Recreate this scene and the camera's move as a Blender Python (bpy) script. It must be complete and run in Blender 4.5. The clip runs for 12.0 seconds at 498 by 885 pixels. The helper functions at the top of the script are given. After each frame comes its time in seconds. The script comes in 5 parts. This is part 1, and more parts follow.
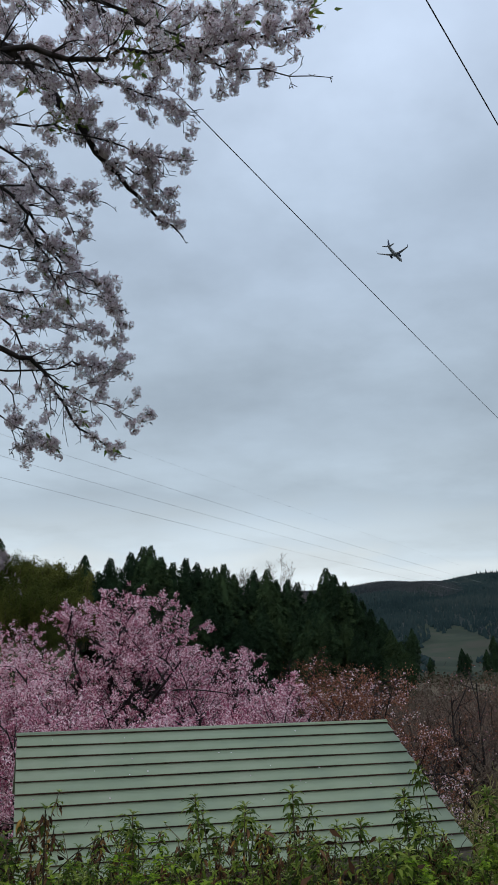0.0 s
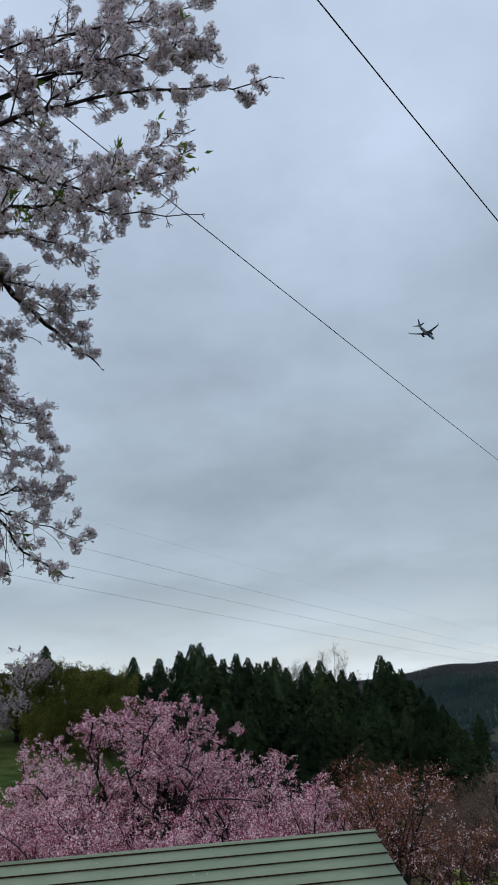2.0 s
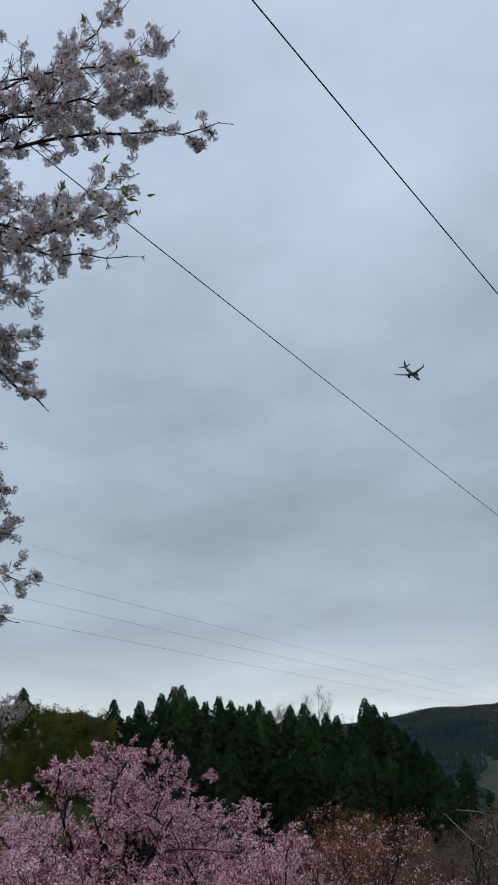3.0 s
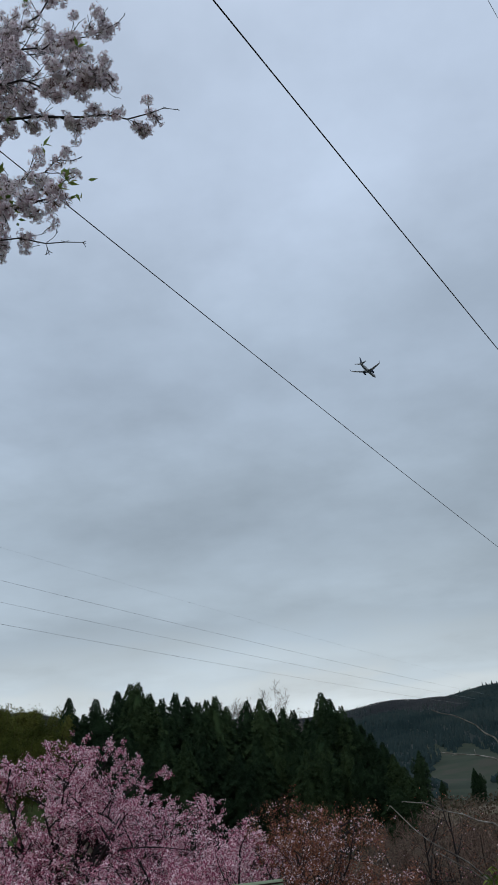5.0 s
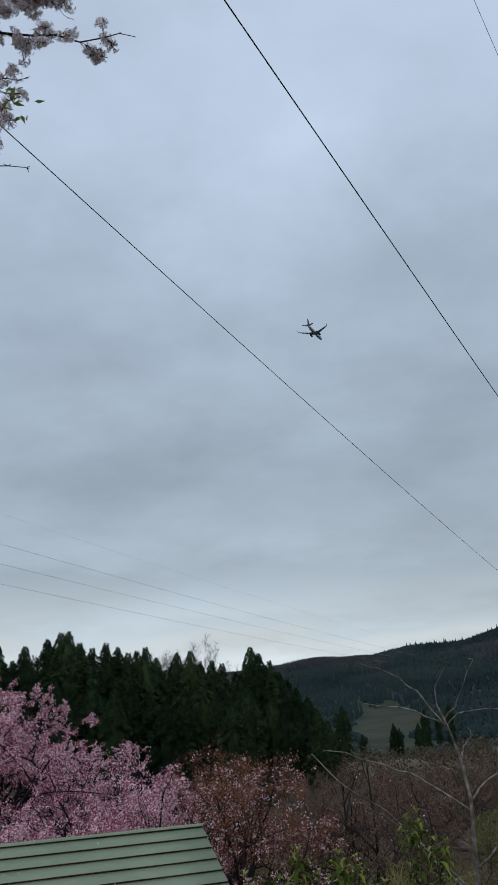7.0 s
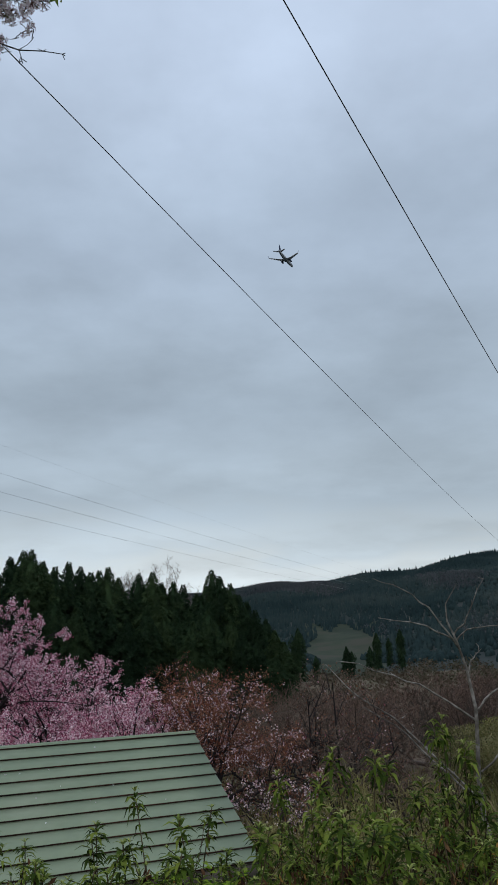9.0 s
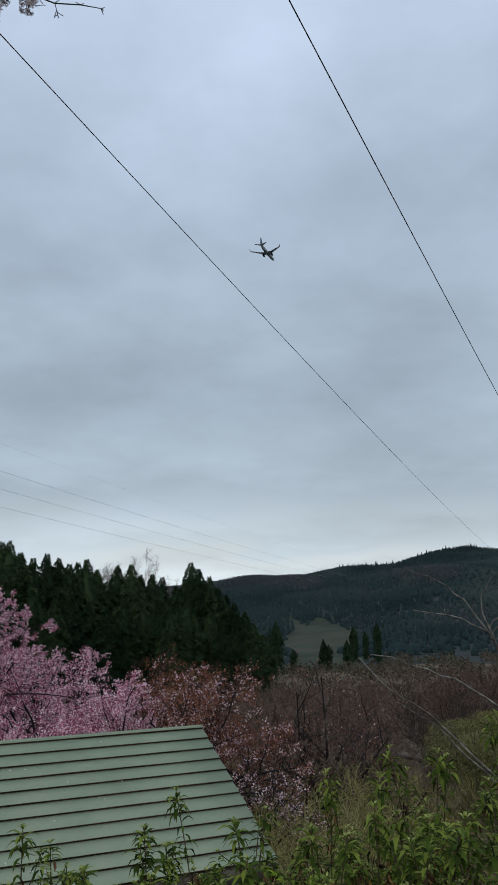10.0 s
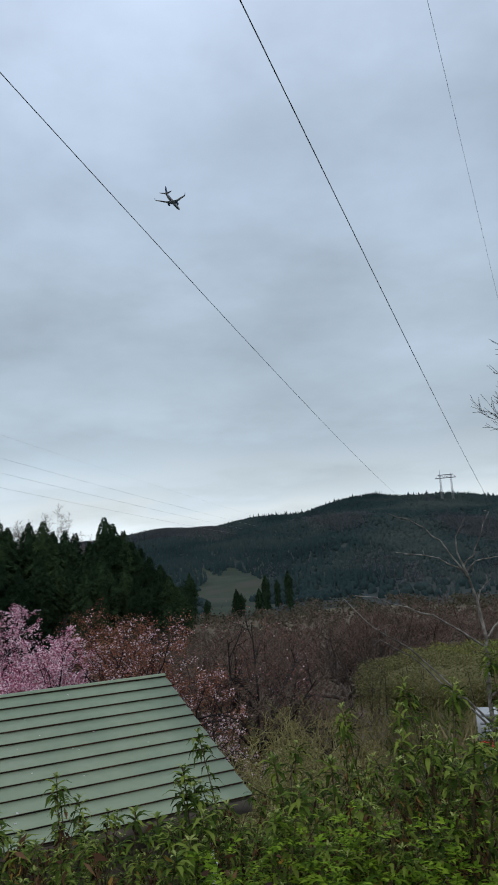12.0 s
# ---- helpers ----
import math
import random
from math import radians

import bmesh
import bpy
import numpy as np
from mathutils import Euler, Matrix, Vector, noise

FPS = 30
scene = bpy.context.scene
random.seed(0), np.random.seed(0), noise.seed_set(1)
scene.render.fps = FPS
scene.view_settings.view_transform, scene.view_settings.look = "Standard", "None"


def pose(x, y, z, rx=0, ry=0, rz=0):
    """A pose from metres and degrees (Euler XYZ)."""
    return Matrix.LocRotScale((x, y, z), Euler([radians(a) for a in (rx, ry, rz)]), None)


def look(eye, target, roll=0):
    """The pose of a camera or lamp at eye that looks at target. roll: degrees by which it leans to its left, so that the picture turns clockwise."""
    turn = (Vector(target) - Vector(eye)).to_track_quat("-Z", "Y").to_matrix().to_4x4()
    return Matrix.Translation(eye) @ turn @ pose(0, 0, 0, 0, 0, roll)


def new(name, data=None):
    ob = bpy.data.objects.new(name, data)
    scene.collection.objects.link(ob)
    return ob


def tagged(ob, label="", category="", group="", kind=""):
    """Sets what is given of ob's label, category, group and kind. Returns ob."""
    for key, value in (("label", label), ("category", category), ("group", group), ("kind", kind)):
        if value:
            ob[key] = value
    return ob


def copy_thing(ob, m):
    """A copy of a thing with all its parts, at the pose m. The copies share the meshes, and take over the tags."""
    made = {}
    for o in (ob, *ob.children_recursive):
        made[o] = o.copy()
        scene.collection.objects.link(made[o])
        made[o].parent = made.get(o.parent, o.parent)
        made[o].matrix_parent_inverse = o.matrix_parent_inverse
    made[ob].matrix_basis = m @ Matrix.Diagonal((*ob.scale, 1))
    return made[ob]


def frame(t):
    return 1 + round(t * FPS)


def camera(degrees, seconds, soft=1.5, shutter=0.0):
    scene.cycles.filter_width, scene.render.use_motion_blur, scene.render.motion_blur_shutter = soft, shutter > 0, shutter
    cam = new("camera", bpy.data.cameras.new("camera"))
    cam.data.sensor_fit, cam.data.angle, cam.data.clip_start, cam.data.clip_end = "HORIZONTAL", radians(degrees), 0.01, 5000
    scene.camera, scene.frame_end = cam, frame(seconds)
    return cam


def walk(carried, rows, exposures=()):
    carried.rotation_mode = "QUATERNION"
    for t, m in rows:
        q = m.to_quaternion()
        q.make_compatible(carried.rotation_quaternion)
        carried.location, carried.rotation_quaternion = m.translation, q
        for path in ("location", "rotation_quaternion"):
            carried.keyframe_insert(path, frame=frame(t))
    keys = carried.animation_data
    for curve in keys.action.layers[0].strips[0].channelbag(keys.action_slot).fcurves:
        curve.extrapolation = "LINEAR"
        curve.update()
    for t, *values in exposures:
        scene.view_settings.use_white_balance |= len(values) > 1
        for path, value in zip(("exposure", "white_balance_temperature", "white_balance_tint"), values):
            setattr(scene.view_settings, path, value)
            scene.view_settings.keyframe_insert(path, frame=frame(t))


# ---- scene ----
cam = camera(34.5, 12.0, shutter=0.12)
PATH = [
    (0, (-0.771, -0.210, 1.522), (-0.988, 2.204, 2.135), -0.5),
    (0.5, (-0.361, -0.080, 1.556), (-0.693, 2.308, 2.220), -0.4),
    (1, (-0.084, -0.106, 1.593), (-0.509, 2.234, 2.362), -1.0),
    (1.5, (0.066, -0.203, 1.617), (-0.311, 2.120, 2.461), -2.4),
    (2, (0.295, -0.277, 1.639), (-0.040, 2.039, 2.520), -3.7),
    (2.5, (0.504, -0.200, 1.676), (0.194, 2.090, 2.631), -3.7),
    (3, (0.633, -0.165, 1.677), (0.352, 2.114, 2.668), -3.7),
    (5, (0.707, -0.049, 1.673), (0.557, 2.250, 2.644), -5.0),
    (5.5, (0.726, -0.022, 1.661), (0.640, 2.294, 2.599), -5.3),
    (6, (0.736, 0.014, 1.652), (0.704, 2.346, 2.551), -5.5),
    (6.5, (0.727, 0.025, 1.646), (0.741, 2.371, 2.513), -4.8),
    (7, (0.707, 0.065, 1.646), (0.725, 2.421, 2.480), -3.5),
    (7.5, (0.674, 0.105, 1.646), (0.700, 2.475, 2.441), -2.6),
    (9.5, (0.053, 0.170, 1.584), (0.204, 2.595, 2.172), -1.9),
    (10, (-0.135, 0.424, 1.602), (0.049, 2.846, 2.191), -1.8),
    (10.5, (-0.323, 0.498, 1.610), (-0.049, 2.911, 2.197), -3.0),
    (11, (-0.556, 0.435, 1.601), (-0.061, 2.827, 2.129), -4.3),
    (11.5, (-0.649, 0.400, 1.600), (-0.029, 2.779, 2.055), -4.2),
    (12, (-0.715, 0.444, 1.602), (-0.254, 2.863, 2.033), -4.1),
]
walk(cam, [(t, look(eye, target, roll)) for t, eye, target, roll in PATH],
     [(0, 0.12), (1.5, 0.03), (3, -0.1), (6.5, -0.1), (9.5, 0.0), (10.5, -0.01), (11.3, 0.12), (12, 0.16)])

# ---- light: overcast spring sky, wide soft sun ----
def make_world():
    w = bpy.data.worlds.new("overcast_sky")
    scene.world = w
    w.use_nodes = True
    nt = w.node_tree
    nt.nodes.clear()
    N, L = nt.nodes.new, nt.links.new
    out, bg = N("ShaderNodeOutputWorld"), N("ShaderNodeBackground")
    sky = N("ShaderNodeTexSky")
    sky.sky_type, sky.sun_disc = "NISHITA", False
    sky.sun_elevation, sky.sun_rotation = radians(38), radians(205)
    sky.dust_density = 4.0
    tc, sep = N("ShaderNodeTexCoord"), N("ShaderNodeSeparateXYZ")
    L(tc.outputs["Generated"], sep.inputs[0])
    ramp = N("ShaderNodeValToRGB")
    cr = ramp.color_ramp
    cr.interpolation = "EASE"
    stops = [(0.0, (0.64, 0.72, 0.77)), (0.085, (0.68, 0.755, 0.795)), (0.12, (0.53, 0.615, 0.68)), (0.18, (0.395, 0.475, 0.55)),
             (0.30, (0.36, 0.44, 0.525)), (0.48, (0.42, 0.515, 0.64)), (0.68, (0.55, 0.66, 0.83)), (1.0, (0.66, 0.77, 0.95))]
    while len(cr.elements) < len(stops):
        cr.elements.new(0.5)
    for e, (p, c) in zip(cr.elements, stops):
        e.position, e.color = p, (*c, 1)
    # cloud sheets: seen foreshortened towards the horizon
    add = N("ShaderNodeMath"); add.operation = "ADD"; add.inputs[1].default_value = 0.16
    mx = N("ShaderNodeMath"); mx.operation = "MAXIMUM"; mx.inputs[1].default_value = 0.0
    L(sep.outputs[2], mx.inputs[0]); L(mx.outputs[0], add.inputs[0])
    dx = N("ShaderNodeMath"); dx.operation = "DIVIDE"
    dy = N("ShaderNodeMath"); dy.operation = "DIVIDE"
    L(sep.outputs[0], dx.inputs[0]); L(add.outputs[0], dx.inputs[1])
    L(sep.outputs[1], dy.inputs[0]); L(add.outputs[0], dy.inputs[1])
    comb = N("ShaderNodeCombineXYZ")
    L(dx.outputs[0], comb.inputs[0]); L(dy.outputs[0], comb.inputs[1])
    n1 = N("ShaderNodeTexNoise"); n1.inputs["Scale"].default_value = 1.5; n1.inputs["Detail"].default_value = 6; n1.inputs["Roughness"].default_value = 0.55
    n2 = N("ShaderNodeTexNoise"); n2.inputs["Scale"].default_value = 0.55; n2.inputs["Detail"].default_value = 2
    L(comb.outputs[0], n1.inputs["Vector"]); L(comb.outputs[0], n2.inputs["Vector"])
    # ramp position is nudged by the cloud pattern so that its edge is uneven
    s = N("ShaderNodeMath"); s.operation = "MULTIPLY_ADD"; s.inputs[1].default_value = 0.13; s.inputs[2].default_value = -0.065
    L(n1.outputs["Fac"], s.inputs[0])
    pos = N("ShaderNodeMath"); pos.operation = "ADD"; pos.use_clamp = True
    L(mx.outputs[0], pos.inputs[0]); L(s.outputs[0], pos.inputs[1])
    L(pos.outputs[0], ramp.inputs[0])
    tot = N("ShaderNodeMath"); tot.operation = "ADD"
    L(n1.outputs["Fac"], tot.inputs[0]); L(n2.outputs["Fac"], tot.inputs[1])
    amp = N("ShaderNodeMapRange")
    amp.inputs["From Min"].default_value, amp.inputs["From Max"].default_value = 0.7, 1.3
    amp.inputs["To Min"].default_value, amp.inputs["To Max"].default_value = 0.74, 1.26
    L(tot.outputs[0], amp.inputs["Value"])
    # thinner cloud, and so a lighter sky, towards the west
    west = N("ShaderNodeMapRange")
    west.inputs["From Min"].default_value, west.inputs["From Max"].default_value = -0.35, 0.25
    west.inputs["To Min"].default_value, west.inputs["To Max"].default_value = 1.15, 1.01
    L(sep.outputs[0], west.inputs["Value"])
    both = N("ShaderNodeMath"); both.operation = "MULTIPLY"
    L(amp.outputs[0], both.inputs[0]); L(west.outputs[0], both.inputs[1])
    mul = N("ShaderNodeMix"); mul.data_type = "RGBA"; mul.blend_type = "MULTIPLY"; mul.inputs[0].default_value = 1.0
    L(ramp.outputs["Color"], mul.inputs[6]); L(both.outputs[0], mul.inputs[7])
    sc = N("ShaderNodeMix"); sc.data_type = "RGBA"; sc.blend_type = "MULTIPLY"; sc.inputs[0].default_value = 1.0
    sc.inputs[7].default_value = (0.1, 0.1, 0.1, 1)
    L(sky.outputs[0], sc.inputs[6])
    mix = N("ShaderNodeMix"); mix.data_type = "RGBA"; mix.inputs[0].default_value = 0.93
    L(sc.outputs[2], mix.inputs[6]); L(mul.outputs[2], mix.inputs[7])
    L(mix.outputs[2], bg.inputs["Color"])
    bg.inputs["Strength"].default_value = 1.0
    L(bg.outputs[0], out.inputs[0])


make_world()
sun = new("sun", bpy.data.lights.new("sun", "SUN"))
sun.data.energy, sun.data.angle, sun.data.color = 0.6, radians(25), (1.0, 0.97, 0.92)
sun.matrix_world = look((-20, -40, 40), (0, 0, 0))


# ---- materials ----
def material(name, stops, scale=8.0, rough=0.8, detail=6.0, bump=0.0, bump_scale=60.0, by="pos", metal=0.0, translucent=0.0, island=0.0,
             stretch=(1, 1, 1), spec=0.3, coarse=0.0, each=0.0):
    """A surface of mixed tones: fine noise, a coarse second noise, and a change of tone from piece to piece."""
    m = bpy.data.materials.new(name)
    m.use_nodes = True
    nt = m.node_tree
    N, L = nt.nodes.new, nt.links.new
    b = nt.nodes["Principled BSDF"]
    b.inputs["Roughness"].default_value = rough
    b.inputs["Metallic"].default_value = metal
    b.inputs["Specular IOR Level"].default_value = spec
    geo, tc = N("ShaderNodeNewGeometry"), N("ShaderNodeTexCoord")
    vec = tc.outputs["Object"] if by == "object" else geo.outputs["Position"]
    mp = N("ShaderNodeMapping")
    mp.inputs["Scale"].default_value = stretch
    L(vec, mp.inputs[0])
    n = N("ShaderNodeTexNoise")
    n.inputs["Scale"].default_value, n.inputs["Detail"].default_value = scale, detail
    L(mp.outputs[0], n.inputs["Vector"])
    n2 = N("ShaderNodeTexNoise")
    n2.inputs["Scale"].default_value, n2.inputs["Detail"].default_value = coarse or scale * 0.13, 3
    L(mp.outputs[0], n2.inputs["Vector"])
    add = N("ShaderNodeMath"); add.operation = "MULTIPLY_ADD"; add.inputs[1].default_value = 0.5
    half = N("ShaderNodeMath"); half.operation = "MULTIPLY"; half.inputs[1].default_value = 0.5
    L(n.outputs["Fac"], half.inputs[0]); L(n2.outputs["Fac"], add.inputs[0]); L(half.outputs[0], add.inputs[2])
    fac = add.outputs[0]
    if island:
        isl = N("ShaderNodeMath"); isl.operation = "MULTIPLY_ADD"; isl.inputs[1].default_value = island
        sub = N("ShaderNodeMath"); sub.operation = "SUBTRACT"; sub.inputs[1].default_value = island * 0.5
        L(geo.outputs["Random Per Island"], isl.inputs[0]); L(fac, isl.inputs[2]); L(isl.outputs[0], sub.inputs[0])
        fac = sub.outputs[0]
    if each:
        info = N("ShaderNodeObjectInfo")
        own = N("ShaderNodeMath"); own.operation = "MULTIPLY_ADD"; own.inputs[1].default_value = each
        low = N("ShaderNodeMath"); low.operation = "SUBTRACT"; low.inputs[1].default_value = each * 0.5
        L(info.outputs["Random"], own.inputs[0]); L(fac, own.inputs[2]); L(own.outputs[0], low.inputs[0])
        fac = low.outputs[0]
    ramp = N("ShaderNodeValToRGB")
    cr = ramp.color_ramp
    while len(cr.elements) < len(stops):
        cr.elements.new(0.5)
    for e, (p, c) in zip(cr.elements, stops):
        e.position, e.color = p, (*c, 1)
    L(fac, ramp.inputs[0])
    L(ramp.outputs[0], b.inputs["Base Color"])
    if bump:
        nb = N("ShaderNodeTexNoise"); nb.inputs["Scale"].default_value = bump_scale; nb.inputs["Detail"].default_value = 4
        L(mp.outputs[0], nb.inputs["Vector"])
        bp = N("ShaderNodeBump"); bp.inputs["Strength"].default_value = bump; bp.inputs["Distance"].default_value = 0.02
        L(nb.outputs["Fac"], bp.inputs["Height"]); L(bp.outputs[0], b.inputs["Normal"])
    if translucent:
        tr, ms = N("ShaderNodeBsdfTranslucent"), N("ShaderNodeMixShader")
        L(ramp.outputs[0], tr.inputs["Color"])
        ms.inputs[0].default_value = translucent
        L(b.outputs[0], ms.inputs[1]); L(tr.outputs[0], ms.inputs[2])
        L(ms.outputs[0], nt.nodes["Material Output"].inputs[0])
    return m


M_GROUND = material("bank_soil", [(0.35, (0.05, 0.045, 0.025)), (0.5, (0.075, 0.085, 0.03)), (0.65, (0.11, 0.10, 0.05))], 5, 0.95, bump=0.6, bump_scale=18)
M_VALLEY = material("orchard_grass", [(0.36, (0.06, 0.058, 0.024)), (0.5, (0.10, 0.076, 0.044)), (0.62, (0.14, 0.098, 0.066))], 0.9, 0.95, bump=0.5, bump_scale=6)
M_SLOPE = material("meadow_grass", [(0.38, (0.02, 0.034, 0.009)), (0.5, (0.044, 0.068, 0.016)), (0.62, (0.08, 0.088, 0.034))], 0.9, 0.95, bump=0.8, bump_scale=3, coarse=0.1, spec=0.03)
# cool tint puts some distance haze into the floor colour
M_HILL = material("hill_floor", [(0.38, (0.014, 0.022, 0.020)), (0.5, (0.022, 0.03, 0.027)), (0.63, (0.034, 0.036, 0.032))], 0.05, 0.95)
M_FIELD = material("far_field", [(0.42, (0.015, 0.024, 0.011)), (0.5, (0.027, 0.037, 0.018)), (0.58, (0.043, 0.041, 0.026))], 0.05, 0.95, coarse=0.02)
M_PATH = material("gravel_path", [(0.35, (0.13, 0.085, 0.06)), (0.5, (0.18, 0.12, 0.088)), (0.65, (0.23, 0.165, 0.125))], 14, 0.95, bump=0.5, bump_scale=60)
M_BARK = material("cherry_bark", [(0.35, (0.012, 0.009, 0.009)), (0.5, (0.024, 0.018, 0.017)), (0.68, (0.055, 0.042, 0.038))], 22, 0.85, bump=0.5, bump_scale=70)
M_BARK2 = material("orchard_bark", [(0.35, (0.03, 0.022, 0.018)), (0.5, (0.055, 0.04, 0.032)), (0.68, (0.10, 0.075, 0.06))], 9, 0.9, bump=0.4, bump_scale=30)
M_TWIG = material("red_twigs", [(0.36, (0.06, 0.038, 0.029)), (0.5, (0.12, 0.076, 0.058)), (0.64, (0.21, 0.14, 0.108))], 0.5, 0.9, island=0.4, coarse=0.12)
M_TWIG2 = material("grey_twigs", [(0.35, (0.07, 0.052, 0.038)), (0.5, (0.125, 0.092, 0.068)), (0.66, (0.20, 0.15, 0.112))], 1.6, 0.9, island=0.4)
M_YTWIG = material("olive_shoots", [(0.35, (0.15, 0.135, 0.045)), (0.5, (0.25, 0.215, 0.08)), (0.66, (0.36, 0.32, 0.13))], 1.6, 0.9, island=0.4)
M_STRAW = material("rough_grass_blade", [(0.3, (0.07, 0.085, 0.02)), (0.5, (0.14, 0.125, 0.045)), (0.7, (0.25, 0.19, 0.10))], 0.6, 0.9, island=0.45, translucent=0.2)
M_PALE = material("pale_sapling_bark", [(0.40, (0.045, 0.037, 0.031)), (0.5, (0.11, 0.097, 0.083)), (0.6, (0.34, 0.31, 0.28))], 22, 0.85, bump=0.4)
M_SAPLING = material("sapling_bark", [(0.40, (0.07, 0.06, 0.05)), (0.5, (0.15, 0.134, 0.116)), (0.6, (0.30, 0.275, 0.245))], 22, 0.85, bump=0.4)
M_PETAL = material("blossom_white_pink", [(0.3, (0.62, 0.49, 0.54)), (0.5, (0.87, 0.78, 0.81)), (0.72, (0.95, 0.92, 0.93))], 6, 0.7, island=0.65, translucent=0.6, spec=0.15)
M_PINK = material("blossom_deep_pink", [(0.26, (0.34, 0.09, 0.15)), (0.48, (0.72, 0.36, 0.44)), (0.72, (0.95, 0.76, 0.80))], 1.2, 0.8, island=0.7, translucent=0.3, spec=0.1)
M_PALEPINK = material("blossom_pale_pink", [(0.3, (0.45, 0.27, 0.30)), (0.5, (0.68, 0.50, 0.53)), (0.7, (0.86, 0.74, 0.75))], 1.2, 0.8, island=0.5, translucent=0.3, spec=0.1)
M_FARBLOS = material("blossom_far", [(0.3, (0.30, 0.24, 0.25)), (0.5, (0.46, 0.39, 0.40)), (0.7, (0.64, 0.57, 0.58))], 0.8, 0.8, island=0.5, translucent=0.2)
M_CALYX = material("blossom_calyx", [(0.35, (0.10, 0.035, 0.03)), (0.5, (0.15, 0.06, 0.045)), (0.66, (0.14, 0.12, 0.05))], 30, 0.7, island=0.4)
M_YOUNG = material("young_cherry_leaf", [(0.3, (0.09, 0.16, 0.025)), (0.5, (0.15, 0.22, 0.04)), (0.7, (0.22, 0.24, 0.06))], 20, 0.5, island=0.5, translucent=0.4)
M_RUST = material("red_buds", [(0.3, (0.16, 0.055, 0.033)), (0.5, (0.28, 0.11, 0.068)), (0.7, (0.40, 0.20, 0.125))], 2, 0.8, island=0.5, translucent=0.25, spec=0.1)
M_CEDAR = material("cedar_needles", [(0.3, (0.012, 0.026, 0.013)), (0.5, (0.027, 0.052, 0.024)), (0.72, (0.055, 0.086, 0.035))], 0.35, 0.9, each=0.28, island=0.22, by="object", spec=0.08)
M_BAMBOO = material("olive_leaves", [(0.34, (0.03, 0.042, 0.01)), (0.5, (0.075, 0.088, 0.02)), (0.66, (0.15, 0.155, 0.04))], 0.5, 0.85, island=0.08, translucent=0.15, coarse=0.22, spec=0.05)
# conifer tones shifted to blue, carrying distance haze in the base colour
M_WOODS = material("hazed_hill_woods", [(0.40, (0.014, 0.026, 0.027)), (0.48, (0.021, 0.036, 0.036)), (0.55, (0.030, 0.044, 0.042)), (0.64, (0.044, 0.055, 0.05))], 0.02, 0.95, island=0.06, coarse=0.007, spec=0.05)
# leafless woods, made paler and bluer to stand in for haze
M_HAZEDBARE = material("hazed_bare_hill_woods", [(0.36, (0.045, 0.052, 0.058)), (0.5, (0.066, 0.072, 0.078)), (0.64, (0.09, 0.094, 0.098))], 0.03, 0.95, island=0.15, coarse=0.01, spec=0.05)
M_BRUSH = material("valley_brushwood", [(0.3, (0.045, 0.048, 0.024)), (0.5, (0.085, 0.068, 0.045)), (0.7, (0.13, 0.095, 0.07))], 0.05, 0.95, island=0.3, translucent=0.2)
M_WEED = material("weed_leaf", [(0.26, (0.026, 0.044, 0.007)), (0.5, (0.08, 0.125, 0.017)), (0.72, (0.19, 0.235, 0.04))], 7, 0.7, island=0.6, translucent=0.25, coarse=1.6, spec=0.06)
M_BUD = material("rosette_top_leaf", [(0.28, (0.08, 0.12, 0.022)), (0.5, (0.17, 0.22, 0.045)), (0.75, (0.36, 0.39, 0.12))], 7, 0.6, island=0.6, translucent=0.3, spec=0.12)
M_HERB = material("fresh_herb_leaf", [(0.3, (0.04, 0.08, 0.006)), (0.5, (0.14, 0.235, 0.014)), (0.68, (0.25, 0.35, 0.03))], 5, 0.65, island=0.45, translucent=0.4, spec=0.06, coarse=1.3)
M_DRY = material("dry_leaf", [(0.24, (0.03, 0.016, 0.011)), (0.5, (0.095, 0.046, 0.026)), (0.72, (0.19, 0.10, 0.05)), (0.9, (0.42, 0.25, 0.05))], 7, 0.9, island=0.7, translucent=0.2, spec=0.1)
M_STEM = material("weed_stem", [(0.3, (0.035, 0.028, 0.014)), (0.5, (0.07, 0.05, 0.025)), (0.7, (0.12, 0.09, 0.045))], 9, 0.8, island=0.5)
M_HEDGE = material("hedge_leaf", [(0.3, (0.085, 0.10, 0.022)), (0.5, (0.165, 0.17, 0.04)), (0.7, (0.27, 0.25, 0.075))], 2.5, 0.7, island=0.5, translucent=0.25)
M_STRAWLEAF = material("faded_hedge_leaf", [(0.3, (0.08, 0.085, 0.03)), (0.5, (0.145, 0.135, 0.055)), (0.7, (0.235, 0.205, 0.10))], 2.5, 0.8, island=0.5, translucent=0.2, spec=0.1)
M_ROOF = material("green_painted_steel", [(0.3, (0.19, 0.235, 0.16)), (0.5, (0.235, 0.28, 0.18)), (0.7, (0.295, 0.325, 0.225))], 2.2, 0.58, bump=0.06, bump_scale=9, spec=0.18)
# rust brown, darkened to stand in for the shadow gap under each strip
M_LIP = material("rusty_shaded_edge", [(0.38, (0.02, 0.014, 0.012)), (0.5, (0.06, 0.028, 0.022)), (0.62, (0.13, 0.06, 0.045))], 3, 0.85, stretch=(1, 1, 1))
M_TRIM = material("weathered_green_trim", [(0.35, (0.12, 0.16, 0.13)), (0.5, (0.17, 0.21, 0.175)), (0.66, (0.22, 0.25, 0.21))], 5, 0.6)
M_BOARD = material("weathered_board", [(0.35, (0.06, 0.045, 0.035)), (0.5, (0.11, 0.085, 0.065)), (0.66, (0.17, 0.14, 0.11))], 7, 0.9, bump=0.3, stretch=(1, 1, 0.15))
